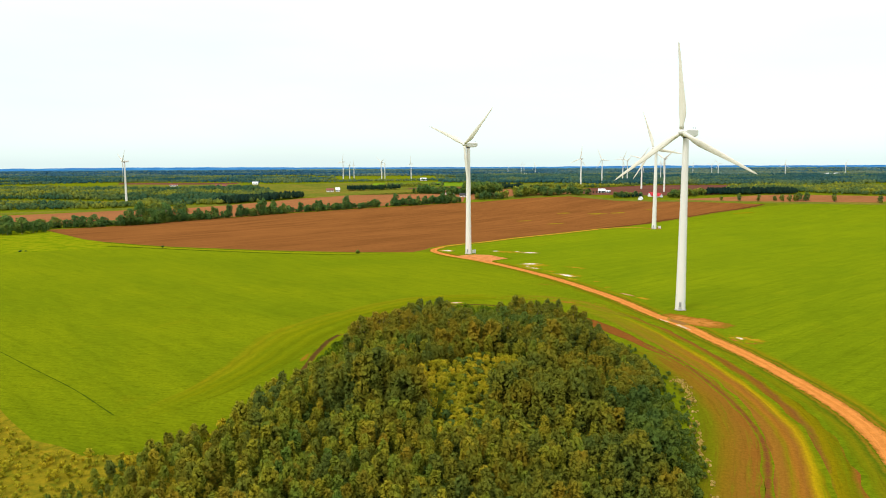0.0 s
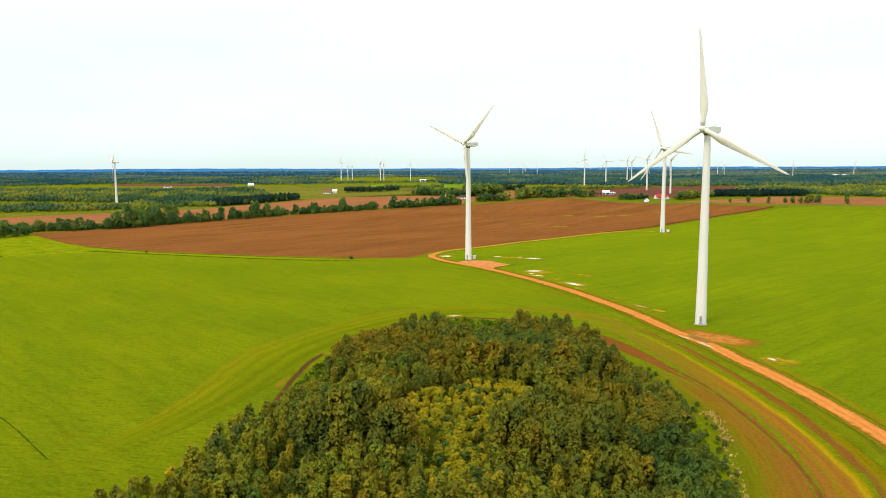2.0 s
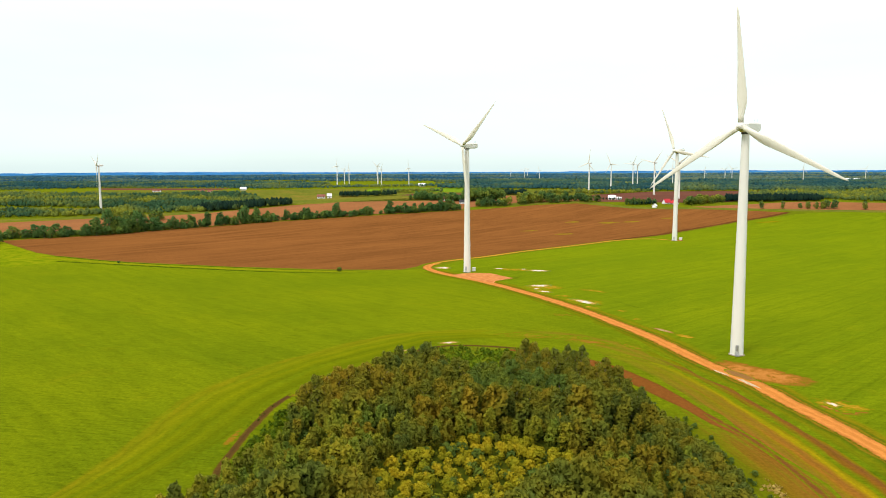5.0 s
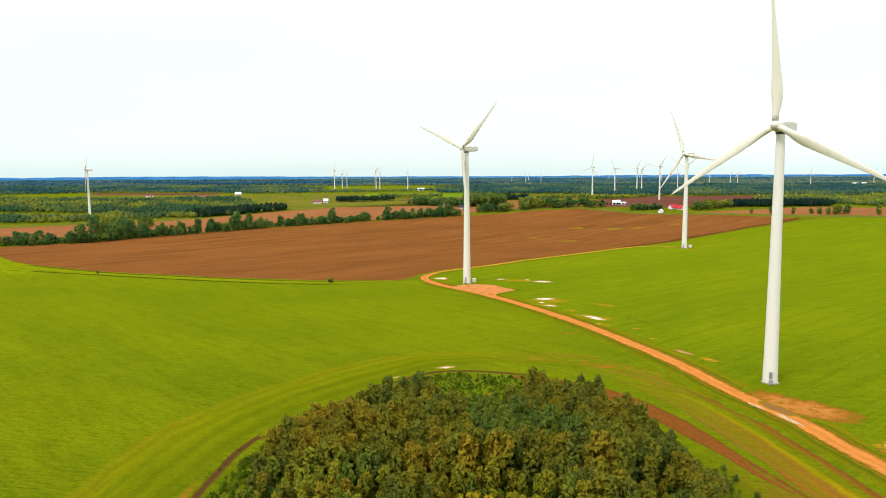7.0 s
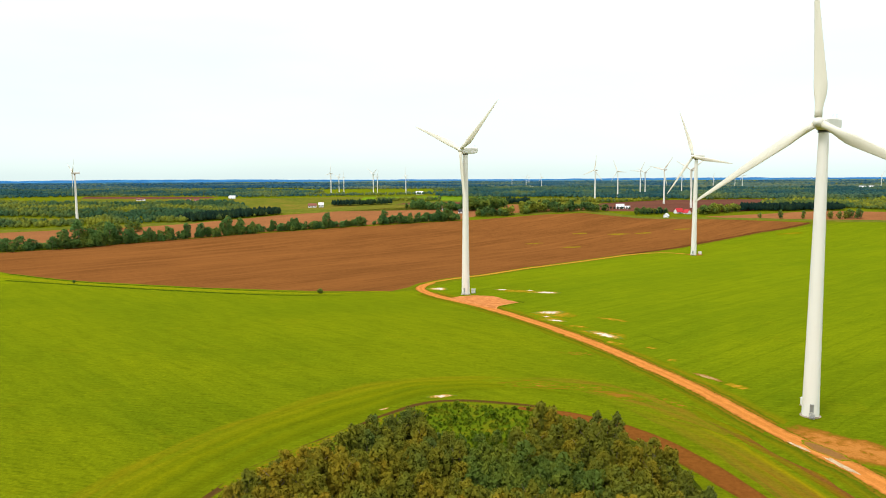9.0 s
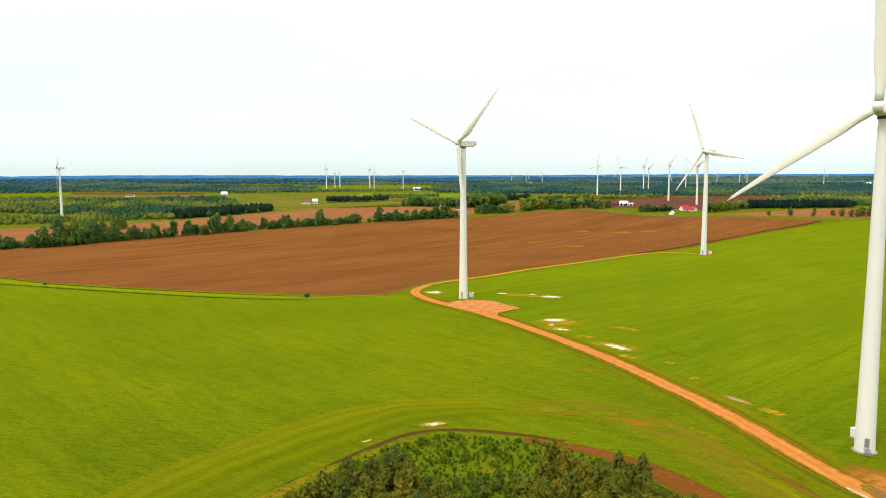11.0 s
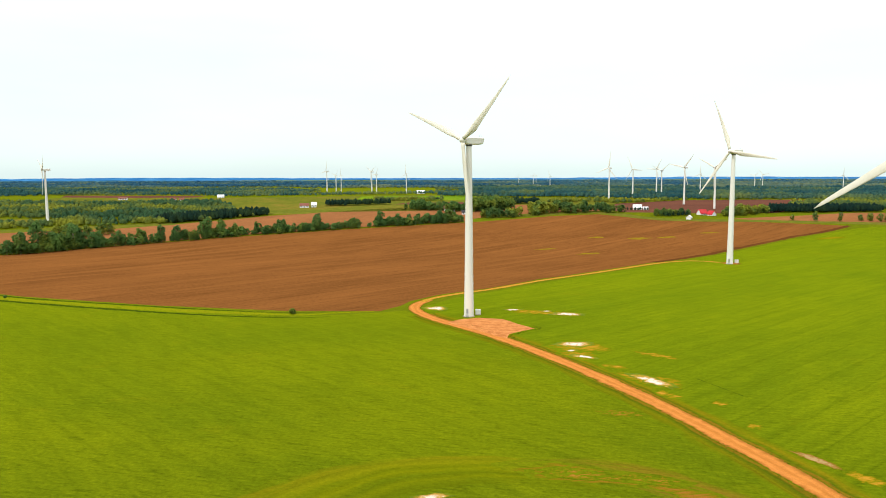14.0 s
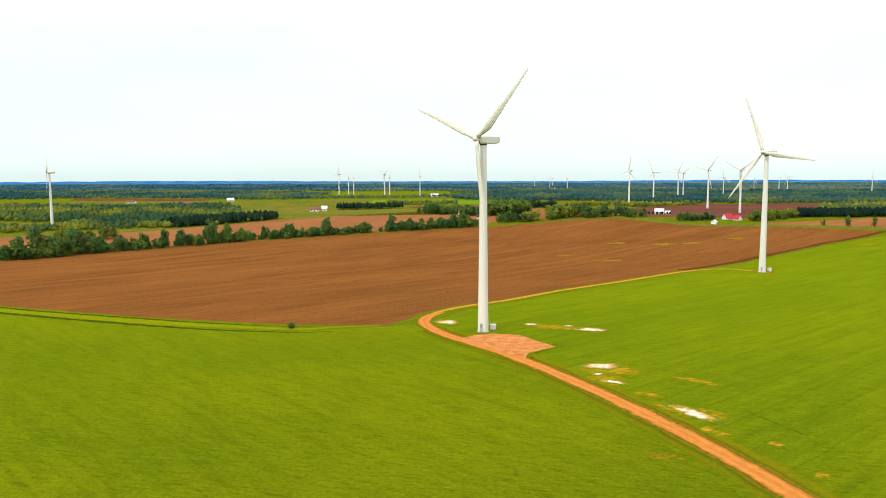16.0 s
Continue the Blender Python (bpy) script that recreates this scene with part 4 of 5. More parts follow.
NEAR = [(94.2, 319.6, 46, -3, "tall white wind turbine beside the gravel road"), (-2.7, 522.8, 47, 51, "white wind turbine at the bend of the gravel road"),
        (182, 719.5, 58, -21, "white wind turbine at the end of the farm track")]
for x, y, bearing, phase, label in NEAR:
    t = turbine()
    tagged(t, label, "wind turbine", "wind turbines of the farm")
    rotor(t, phase, blade_data)
    t.matrix_world = pose(x, y, 0, 0, 0, -bearing)

FAR = [(-480, 988, 57, 175), (-240.3, 1363.3, 36.3, 20), (-244, 1459.5, 27.4, 50), (-235.1, 1459.5, 27.4, 10), (-166.3, 1355.9, 35.5, 62), (-170, 1437.3, 28.9, 35), (-112.3, 1370.7, 31.8, 5), (96.4, 1862.8, 18.5, 15), (128.9, 1846.5, 20.7, 40),
       (144.5, 1960.5, 20.7, 70), (144.5, 1626.7, 23.7, 100), (178.8, 1182.6, 44.8, 12), (226.1, 1257.1, 40.1, -25), (272.5, 1309.3, 38.5, 33), (282.1, 1317.4, 36.3, 55), (266.2, 1138.6, 47, 42), (286.8, 1083.1, 49.2, 58), (352.4, 1358.1, 30.3, 5),
       (494.5, 1634.9, 21.5, 20), (509.3, 1553.5, 23.7, 48), (517.4, 1537.2, 25.9, 80), (627.7, 1472.1, 25.2, 8), (786.1, 1553.5, 23.7, 30)]
for x, y, hub, phase in FAR:
    t = turbine()
    tagged(t, "distant white wind turbine standing among woods", "wind turbine", "distant wind turbines")
    rotor(t, phase, blade_data)
    t.matrix_world = pose(x, y, rise(y) - 0.5, 0, 0, -52) @ Matrix.Scale(hub / 80 * 1.01, 4)


def cabinet(x, y, turn):
    base = new("transformer_cabinet")
    bm = bmesh.new()
    box(bm, -1.3, 1.3, -1.0, 1.0, -0.1, 0.25, 0.04)
    part("plinth", bm, M_CONCRETE, base)
    bm = bmesh.new()
    box(bm, -1.15, 1.15, -0.85, 0.85, 0.25, 2.3, 0.12)
    body = part("body", bm, M_WHITE, base)
    bm = bmesh.new()
    box(bm, 1.13, 1.19, -0.7, 0.7, 0.4, 2.1, 0.02)
    part("door", bm, M_DARK, body, "dark cabinet door")
    bm = bmesh.new()
    box(bm, -1.25, 1.25, -0.95, 0.95, 2.3, 2.42, 0.04)
    part("lid", bm, M_WHITE, base)
    base.matrix_world = pose(x, y, 0, 0, 0, turn)
    tagged(base, "small white transformer cabinet on a concrete plinth", "cabinet", "transformer cabinets")


cabinet(96.8, 328.3, 20)
cabinet(1.5, 526.5, 5)
cabinet(188.5, 724, 10)


# ---- trees ----
rng = np.random.default_rng(7)


def leaf_cards(centres, normals, sizes, soft, broad=0.62, up=0.35):
    """One small leaf spray, a triangle, at each centre, turned at random about its outward direction.
    Gives the corners and their soft normals, which follow the round of the foliage."""
    n = len(centres)
    d = normals + rng.normal(0, 0.7, (n, 3))
    d /= np.linalg.norm(d, axis=1, keepdims=True) + 1e-9
    b = normals * 0.4 + rng.normal(0, 0.7, (n, 3)) + (0, 0, up)
    b -= d * (b * d).sum(1, keepdims=True)
    b /= np.linalg.norm(b, axis=1, keepdims=True) + 1e-9
    a = np.cross(b, d)
    s = sizes[:, None]
    lift = d * s * 0.28
    tips = np.stack([centres - a * s * broad - b * s * 0.45, centres + a * s * broad - b * s * 0.45 + lift, centres + b * s * 0.95 + lift], 1)
    v = soft + rng.normal(0, 0.05, (n, 3))
    v /= np.linalg.norm(v, axis=1, keepdims=True) + 1e-9
    return np.concatenate([tips, np.repeat(v[:, None, :], 3, 1)], 2).reshape(-1, 6)


def card_mesh(name, verts, mat, tones=None):
    """tones: a number for each leaf, alike within a tree, by which the trees of one mesh differ."""
    n = len(verts) // 3
    me = bpy.data.meshes.new(name)
    me.vertices.add(3 * n)
    me.vertices.foreach_set("co", np.ascontiguousarray(verts[:, :3], np.float32).ravel())
    me.loops.add(3 * n)
    me.loops.foreach_set("vertex_index", np.arange(3 * n, dtype=np.int32))
    me.polygons.add(n)
    me.polygons.foreach_set("loop_start", np.arange(0, 3 * n, 3, dtype=np.int32))
    me.update(calc_edges=True)
    me.attributes.new("custom_normal", "FLOAT_VECTOR", "POINT").data.foreach_set("vector", np.ascontiguousarray(verts[:, 3:], np.float32).ravel())
    if tones is not None:
        me.attributes.new("tone", "FLOAT", "FACE").data.foreach_set("value", np.ascontiguousarray(tones, np.float32))
    me.materials.append(mat)
    return me


def directions(n):
    v = rng.normal(0, 1, (n, 3))
    return v / np.linalg.norm(v, axis=1, keepdims=True)


def crown_cards(height, width, low, lobes, cards, size, taper=0.5, tall=1.15, spread=0.75, lobe_size=(0.1, 0.23), broad=0.62, up=0.35):
    """The leaf sprays of a crown: lobes set round the axis, narrower toward the top, with gaps between."""
    mid_, half = (height + low) / 2, (height - low) / 2
    cs, ns, soft = [], [], []
    per = cards // lobes
    for i in range(lobes):
        f = (i + 0.5) / lobes
        z = low + (height - low) * (0.08 + 0.88 * f)
        reach = width / 2 * math.sqrt(max(0.02, 1 - ((z - mid_) / half) ** 2 * 0.92)) * (1 - taper * max(0.0, f - 0.4))
        a = i * 2.4 + rng.uniform(-0.5, 0.5)
        r = reach * rng.uniform(0.3, spread)
        lobe = np.array((r * math.cos(a), r * math.sin(a), z))
        size_l = width * rng.uniform(*lobe_size) * (1.15 - 0.35 * f)
        u = directions(per)
        u[:, 2] = np.where(u[:, 2] < -0.45, -u[:, 2], u[:, 2])
        c = lobe + u * size_l * rng.uniform(0.6, 1.2, (per, 1)) * (1, 1, tall)
        out = (c - (0, 0, low + (height - low) * 0.4)) / (width / 2, width / 2, half)
        cs.append(c)
        ns.append(u)
        soft.append(u * 0.22 + out * 0.95 + (0, 0, 0.15))
    c = np.concatenate(cs)
    return leaf_cards(c, np.concatenate(ns), size * rng.uniform(0.6, 1.4, len(c)), np.concatenate(soft), broad, up)


def trunk_mesh(height, radius, limbs):
    bm = bmesh.new()
    lean = [(rng.uniform(-0.12, 0.12) * i, rng.uniform(-0.12, 0.12) * i) for i in range(5)]
    loft(bm, [circle(radius * (1 - 0.2 * i), height * 0.92 * i / 4 - 0.15, 7, *lean[i]) for i in range(5)])
    for i in range(limbs):
        z = height * rng.uniform(0.3, 0.72)
        a = rng.uniform(0, math.tau)
        p0, p1 = Vector((0, 0, z)), Vector((math.cos(a), math.sin(a), 1.1)) * height * rng.uniform(0.14, 0.24) + Vector((0, 0, z))
        m = (p1 - p0).to_track_quat("Z", "Y").to_matrix().to_4x4()
        rings = [[(Matrix.Translation(p) @ m) @ Vector(v) for v in circle(r, 0, 5)] for p, r in ((p0, radius * 0.45), ((p0 + p1) / 2, radius * 0.3), (p1, radius * 0.1))]
        loft(bm, rings)
    me = bpy.data.meshes.new("trunk")
    bm.normal_update()
    bm.to_mesh(me)
    bm.free()
    me.materials.append(M_BARK)
    return me


def tree_kind(name, trunk, crown):
    base = new(name)
    for n, me in (("trunk", trunk), ("crown", crown)):
        o = new(n, me)
        o.parent = base
    return base


KINDS, CLOUDS = {}, {}
for key, mat, count in (("birch", M_LEAF, 5), ("alder", M_LEAF_GREEN, 3), ("hedge", M_HEDGE, 5)):
    KINDS[key], CLOUDS[key] = [], []
    for i in range(count):
        hgt = rng.uniform(9.5, 12.5)
        wid = {"birch": rng.uniform(4.4, 6.4), "alder": rng.uniform(6.0, 7.6), "hedge": rng.uniform(8.0, 11.5)}[key]
        if key == "hedge":
            cards = crown_cards(hgt, wid, hgt * 0.02, 17, 1100, 0.72, 0.2, rng.uniform(0.75, 1.0), 0.9, (0.13, 0.24))
        elif key == "alder":
            cards = crown_cards(hgt, wid, hgt * 0.04, 26, 2050, 0.4, 0.35, 1.2, 0.9, (0.1, 0.19), 0.6, 0.5)
        else:
            cards = crown_cards(hgt, wid, hgt * 0.06, 30, 2050, 0.38, rng.uniform(0.45, 0.95), rng.uniform(1.4, 1.9), 0.9, (0.1, 0.19), 0.58, 0.8)
        CLOUDS[key].append(cards)
        KINDS[key].append((trunk_mesh(hgt, 0.16 if key != "hedge" else 0.28, 6), card_mesh("crown", cards, mat)))
KINDS["shrub"], CLOUDS["shrub"] = [], []
for i in range(3):
    cards = crown_cards(3.6, rng.uniform(4.0, 5.2), 0.1, 14, 1000, 0.36, 0.1, 0.9, 0.85, (0.16, 0.26))
    CLOUDS["shrub"].append(cards)
    KINDS["shrub"].append((trunk_mesh(2.6, 0.08, 5), card_mesh("crown", cards, M_SHRUB)))
KINDS["bright"] = [(t, card_mesh("crown", c, M_BELT)) for (t, _), c in zip(KINDS["hedge"], CLOUDS["hedge"])]
KINDS["bush"] = [(t, card_mesh("crown", c, M_HEDGE)) for (t, _), c in zip(KINDS["shrub"], CLOUDS["shrub"])]
FIRST = {}


def plant(kind, index, x, y, size, tall, name, label, category, group):
    """One tree of a kind: the first of each is built, the others are copies of it."""
    key = (kind, index, name, label)
    m = pose(x, y, rise(y), rng.uniform(-2, 2), rng.uniform(-2, 2), rng.uniform(0, 360)) @ Matrix.Diagonal((size, size, size * tall, 1))
    if key not in FIRST:
        FIRST[key] = tagged(tree_kind(name, *KINDS[kind][index]), label, category, group)
        FIRST[key].matrix_basis = m
        return FIRST[key]
    first = FIRST[key]
    made = copy_thing(first, Matrix.Identity(4))
    made.matrix_basis = m
    return made


def inside(x, y, outline):
    hit = False
    for (x0, y0), (x1, y1) in zip(outline, outline[1:] + outline[:1]):
        if (y0 > y) != (y1 > y) and x < (x1 - x0) * (y - y0) / (y1 - y0) + x0:
            hit = not hit
    return hit


def scatter(outline, gap, r=rng):
    """Places inside an outline, about a gap apart, on a shaken grid."""
    xs_, ys_ = [p[0] for p in outline], [p[1] for p in outline]
    res, row = [], 0
    y = min(ys_)
    while y < max(ys_):
        x = min(xs_) + (gap / 2 if row % 2 else 0)
        while x < max(xs_):
            px, py = x + r.uniform(-0.38, 0.38) * gap, y + r.uniform(-0.38, 0.38) * gap
            if inside(px, py, outline):
                res.append((px, py))
            x += gap
        y += gap * 0.87
        row += 1
    return res


WOOD = [(-46, 238), (-45, 252), (-37.5, 268), (-26, 284), (-16, 295), (-10, 292), (-5, 281), (-1, 273), (8, 272), (13, 283), (17, 295), (26, 296), (36, 290), (42.5, 274), (46, 250), (49, 228), (50, 205), (47, 178), (44, 152), (40, 128), (36, 106),
        (-86, 106), (-88, 120), (-84, 133), (-79, 141), (-75, 147), (-70, 154), (-64, 162), (-61, 172), (-62, 186), (-56, 197), (-51, 209), (-48.5, 222)]
GLADE = [(-20, 196), (-23, 210), (-18, 220), (-8, 228), (4, 235), (14, 234), (22, 223), (20, 204), (10, 192), (5, 178), (0, 160), (-10, 160), (-13, 182)]
STANDS = [(-29, 182, 16, 11), (17, 181, 15, 12)]
loose = {"stand": [], "birch": [], "alder": [], "shrub": [], "young": [], "bushy": []}
KINDS["young"], KINDS["bushy"] = KINDS["birch"], KINDS["alder"]
singles = 0
for x, y in scatter(WOOD, 3.75):
    glade = inside(x, y, GLADE)
    v = noise.noise((x * 0.03, y * 0.03, 2.0))
    edge = min(abs(x - 50), abs(x + 50))
    if glade and rng.random() < 0.985:
        continue
    stand = any(((x - a) / c) ** 2 + ((y - b) / d) ** 2 < 1 + 0.5 * v for a, b, c, d in STANDS)
    low_edge = y < 240 and not stand
    if x > 36 and 140 < y < 184:
        kind = "alder"
    elif low_edge and x > 24 and rng.random() < 0.75 or low_edge and rng.random() < 0.2:
        kind = "bushy"
    elif low_edge and rng.random() < (0.8 if x < -26 else 0.5):
        kind = "young"
    elif 0 < x < 26 and y > 252 and v > -0.2:
        kind = "alder"
    else:
        kind = "birch"
    size = rng.uniform(0.7, 1.0) * (1.0 + (0.7 if y < 240 else 0.35) * noise.noise((x * 0.06, y * 0.06, 9.0)))
    if y > 238:
        size *= (0.9 if x > 0 else 0.96) if y > 262 else 0.98 if abs(x) < 40 else 0.86
    elif stand:
        size *= 1.2
    elif x > 33 and y > 188:
        size *= 0.52
    else:
        size *= 0.64
    if glade:
        size *= 0.5
    elif x < -58:
        size *= 0.85 if x > -74 else 0.6
    index = int(rng.integers(len(KINDS[kind])))
    if y > 243 and singles < 290:
        singles += 1
        label = {"birch": "leafy birch with olive and rust tinted crown", "alder": "dense dark green alder in the wood", "shrub": "low yellow green willow shrub"}[kind]
        plant(kind, index, x, y, size, rng.uniform(0.85, 1.08), {"birch": "birch_tree", "alder": "alder_tree", "shrub": "willow_shrub"}[kind], label,
              "shrub" if kind == "shrub" else "tree", "trees of the wood")
    else:
        loose["stand" if stand and kind == "birch" else kind].append((x, y, size, index))


for x, y in scatter(GLADE, 3.4):
    loose["shrub"].append((x, y, rng.uniform(0.42, 0.8) * (1.0 + 0.5 * noise.noise((x * 0.12, y * 0.12, 4.0))), int(rng.integers(3))))


def merged(name, rows, clouds, mat, label, category, keep=1.0, grow=1.0):
    """Many trees as one object: each a turned and sized copy of one of the leaf clouds, fuller above than below."""
    res, tones = [], []
    for x, y, size, index in rows:
        v = clouds[index % len(clouds)].reshape(-1, 3, 6)
        if keep < 1:
            high = v[:, :, 2].mean(1)
            v = v[rng.random(len(v)) < keep * np.where(high > 0.45 * high.max(), 1.25, 0.5)]
            c = v[:, :, :3].mean(1, keepdims=True)
            v = np.concatenate([c + (v[:, :, :3] - c) * grow, v[:, :, 3:]], 2)
        tones.append(np.full(len(v), rng.random()))
        v = v.reshape(-1, 6)
        a = rng.uniform(0, math.tau)
        c, s = math.cos(a), math.sin(a)
        p, q = v[:, :3] * size, v[:, 3:]
        res.append(np.stack([p[:, 0] * c - p[:, 1] * s + x, p[:, 0] * s + p[:, 1] * c + y, p[:, 2] + rise(y), q[:, 0] * c - q[:, 1] * s, q[:, 0] * s + q[:, 1] * c, q[:, 2]], 1))
    ob = new(name, card_mesh(name, np.concatenate(res), mat, np.concatenate(tones)))
    return tagged(ob, label, category, kind="stuff")


merged("birch_wood", loose["birch"], CLOUDS["birch"], M_LEAF, "dense wood of olive and rust tinted birches", "woodland", 0.36, 1.6)
merged("birch_stand", loose["stand"], CLOUDS["birch"], M_LEAF, "close stand of taller rust tinted birches", "woodland", 0.8, 1.1)
round_bushes = [(x, y, rng.uniform(0.8, 1.2), int(rng.integers(3))) for x, y in ((-30, 227), (-26, 218), (-21, 224), (-14, 229), (-7, 233), (1, 238), (9, 239), (17, 237), (24, 230), (-27, 208), (-33, 214), (12, 190), (-17, 190))]
merged("round_bushes", round_bushes, CLOUDS["shrub"], M_LEAF, "rounded olive green bushes at the glade's rim", "shrubs", 0.85, 1.0)
merged("alder_wood", loose["alder"], CLOUDS["alder"], M_LEAF_GREEN, "dark green alders within the wood", "woodland", 0.36, 1.6)
merged("young_wood", [(x, y, size * 0.98, i) for x, y, size, i in loose["young"]], CLOUDS["birch"], M_LEAF_YOUNG, "bright green young birches at the edge of the wood", "woodland", 0.36, 1.6)
merged("bushy_wood", loose["bushy"], CLOUDS["alder"], M_LEAF, "bushy olive green trees at the edge of the wood", "woodland", 0.36, 1.6)
merged("shrub_thicket", loose["shrub"], CLOUDS["shrub"], M_SHRUB, "thicket of yellow green willow shrubs in a glade", "shrubs", 0.5, 1.2)

west_weeds = [(x, y, rng.uniform(0.12, 0.4), int(rng.integers(3))) for x, y in scatter([(-54, 212), (-54, 235), (-52.5, 256), (-46, 274), (-39, 287), (-36, 282), (-44, 264), (-47, 240), (-49, 222), (-51, 212)], 1.7)]
merged("weed_fringe", west_weeds, CLOUDS["shrub"], M_WEED, "light green weeds between furrow and wood", "shrubs", 0.2, 2.0)
verge_bushes = []
edge_bushes = [(x, y, rng.uniform(0.6, 1.1), int(rng.integers(3))) for x, y in scatter([(42, 205), (53, 198), (56, 212), (55, 230), (51, 245), (47, 262), (43, 268), (46, 240)], 3.0)]
merged("edge_bushes", edge_bushes, CLOUDS["shrub"], M_LEAF, "olive green bushes in front of the tall trees", "shrubs", 0.75, 1.0)
for c in curve_through([(54, 250), (57, 225), (57, 205), (54, 180), (49, 155), (43, 130), (35, 100)], 0.9):
    verge_bushes.append((c[0] + rng.normal(0, 2.0), c[1] + rng.normal(0, 1.5), rng.uniform(0.12, 0.42), int(rng.integers(3))))
merged("verge_bushes", verge_bushes, CLOUDS["shrub"], M_LEAF_GREEN, "low green bushes between wood and stones", "shrubs", 0.3, 1.4)

# Undergrowth at the wood's skirts, scrub and weeds.
skirt = []
for x, y in scatter([(-46, 240), (-46, 262), (-37, 279), (-25, 292), (-12, 298), (6, 298), (24, 299), (37, 290), (44, 268), (49, 235), (54, 205), (54, 175), (48, 145), (40, 100), (30, 100), (42, 180), (40, 250), (10, 296), (-30, 270), (-42, 240)], 3.2):
    skirt.append((x, y, rng.uniform(0.25, 0.8), int(rng.integers(3))))
merged("undergrowth", skirt, CLOUDS["shrub"], M_LEAF_GREEN, "green undergrowth along the edge of the wood", "shrubs", 0.35, 1.2)
floor_rows = [(x, y, rng.uniform(0.3, 0.75), int(rng.integers(3))) for x, y in scatter([(-46, 240), (-38, 266), (-12, 292), (24, 292), (38, 268), (46, 210), (40, 130), (30, 100), (-50, 100), (-56, 160), (-46, 200)], 6.4) + scatter([(-34, 120), (-34, 200), (-10, 176), (10, 184), (36, 200), (36, 120)], 4.2)]
merged("understorey", floor_rows, CLOUDS["shrub"], M_LEAF_GREEN, "green bushes growing under the birches", "shrubs", 0.14, 1.9)
scrub = [(x, y, rng.uniform(0.1, 0.3) + 0.35 * rng.random() ** 5, int(rng.integers(3))) for x, y in scatter([(-170, 208), (-132, 176), (-109, 154), (-92, 148), (-76, 154), (-66, 166), (-60, 195), (-54, 200), (-60, 160), (-84, 118), (-86, 106), (-170, 106), (-220, 200)], 2.7)]
merged("scrub", scrub, CLOUDS["shrub"], M_SHRUB, "low brownish yellow scrub in rough grass", "shrubs", 0.06, 2.8)

tufts = []


def tuft_line(points, spread, every, low, high):
    for c in curve_through(points, every):
        if rng.random() < 0.7:
            tufts.append((c[0] + rng.normal(0, spread), c[1] + rng.normal(0, spread), rng.uniform(low, high), int(rng.integers(3))))


ROAD_SIDE = [(96, 157), (99.5, 195), (96.4, 231), (90.2, 265), (84, 294), (78.8, 310), (68.1, 353), (56, 387.5), (36.5, 432), (26, 452), (3, 489), (-13, 509), (-24, 526), (-30, 548)]
for off in (-4.0, 4.0):
    tuft_line([(x + off * 0.86, y + off * 0.4) for x, y in ROAD_SIDE], 0.55, 0.4, 0.015, 0.05)
tuft_line([(-330, 597), (-246, 560), (-160, 536), (-87, 522), (-60, 530)], 2.6, 0.4, 0.02, 0.07)
tuft_line([(-300, 574), (-200, 542), (-130, 523), (-84, 517)], 0.9, 0.35, 0.025, 0.09)
tuft_line([(24, 500), (27, 497), (16, 485), (15, 477)], 0.7, 0.15, 0.02, 0.07)
tuft_line([(-58, 240), (-54, 266), (-40, 291), (-28, 308), (-15, 324), (-3, 329), (18, 325)], 0.8, 0.6, 0.03, 0.09)
merged("roadside_grass", tufts, CLOUDS["shrub"], M_GRASS, "dark green grass tufts along road and field margins", "grass", 0.03, 3.4)
weeds = [(x, y, rng.uniform(0.07, 0.2) + 0.3 * rng.random() ** 6, int(rng.integers(3))) for x, y in scatter([(-34, 298), (-24, 312), (-14, 322), (-3, 327), (16, 323), (30, 313), (34, 300), (26, 294), (8, 288), (-14, 290)], 1.7)]
merged("clearing_weeds", weeds, CLOUDS["shrub"], M_WEED, "bright green weeds and young shoots in the clearing", "shrubs", 0.1, 2.8)

# Hedgerow and lone trees.
HEDGE = [(-382, 768), (-336.7, 811.1), (-287.2, 849.6), (-246.4, 881), (-197.5, 908.4), (-151.1, 930), (-105.5, 947.2), (-63.6, 962.1), (-16.8, 977.7)]
for i, c in enumerate(curve_through(HEDGE, 3.2)):
    if -331 < c[0] < -323 or noise.noise((i * 0.13, 3.3, 0)) < -0.48 or rng.random() < 0.1:
        continue
    big = 1.35 if rng.random() < 0.3 else 1.0
    along = max(0.0, 1 - i / 42)
    plant("hedge", int(rng.integers(5)), c[0] + rng.normal(0, 2.2), c[1] + rng.normal(0, 3.0), rng.uniform(0.45, 0.9) * big * (0.95 + 0.4 * along), rng.uniform(0.85, 1.45), "hedgerow_tree", "dark green broadleaf tree in the field hedgerow", "tree", "hedgerow trees")
for x, y, s in ((-405, 878, 1.1), (-396, 882, 1.3), (-388, 880, 1.2), (-380, 886, 1.0), (-371, 896, 1.15), (-366, 903, 1.0), (-392, 874, 0.7), (-361, 814, 0.95), (-352, 817, 1.15), (-344, 815, 1.1), (-337, 818, 0.8)):
    plant("bright", int(rng.integers(5)), x, y, s, 0.95, "hedgerow_tree", "bright green spreading tree behind the hedgerow", "tree", "hedgerow trees")
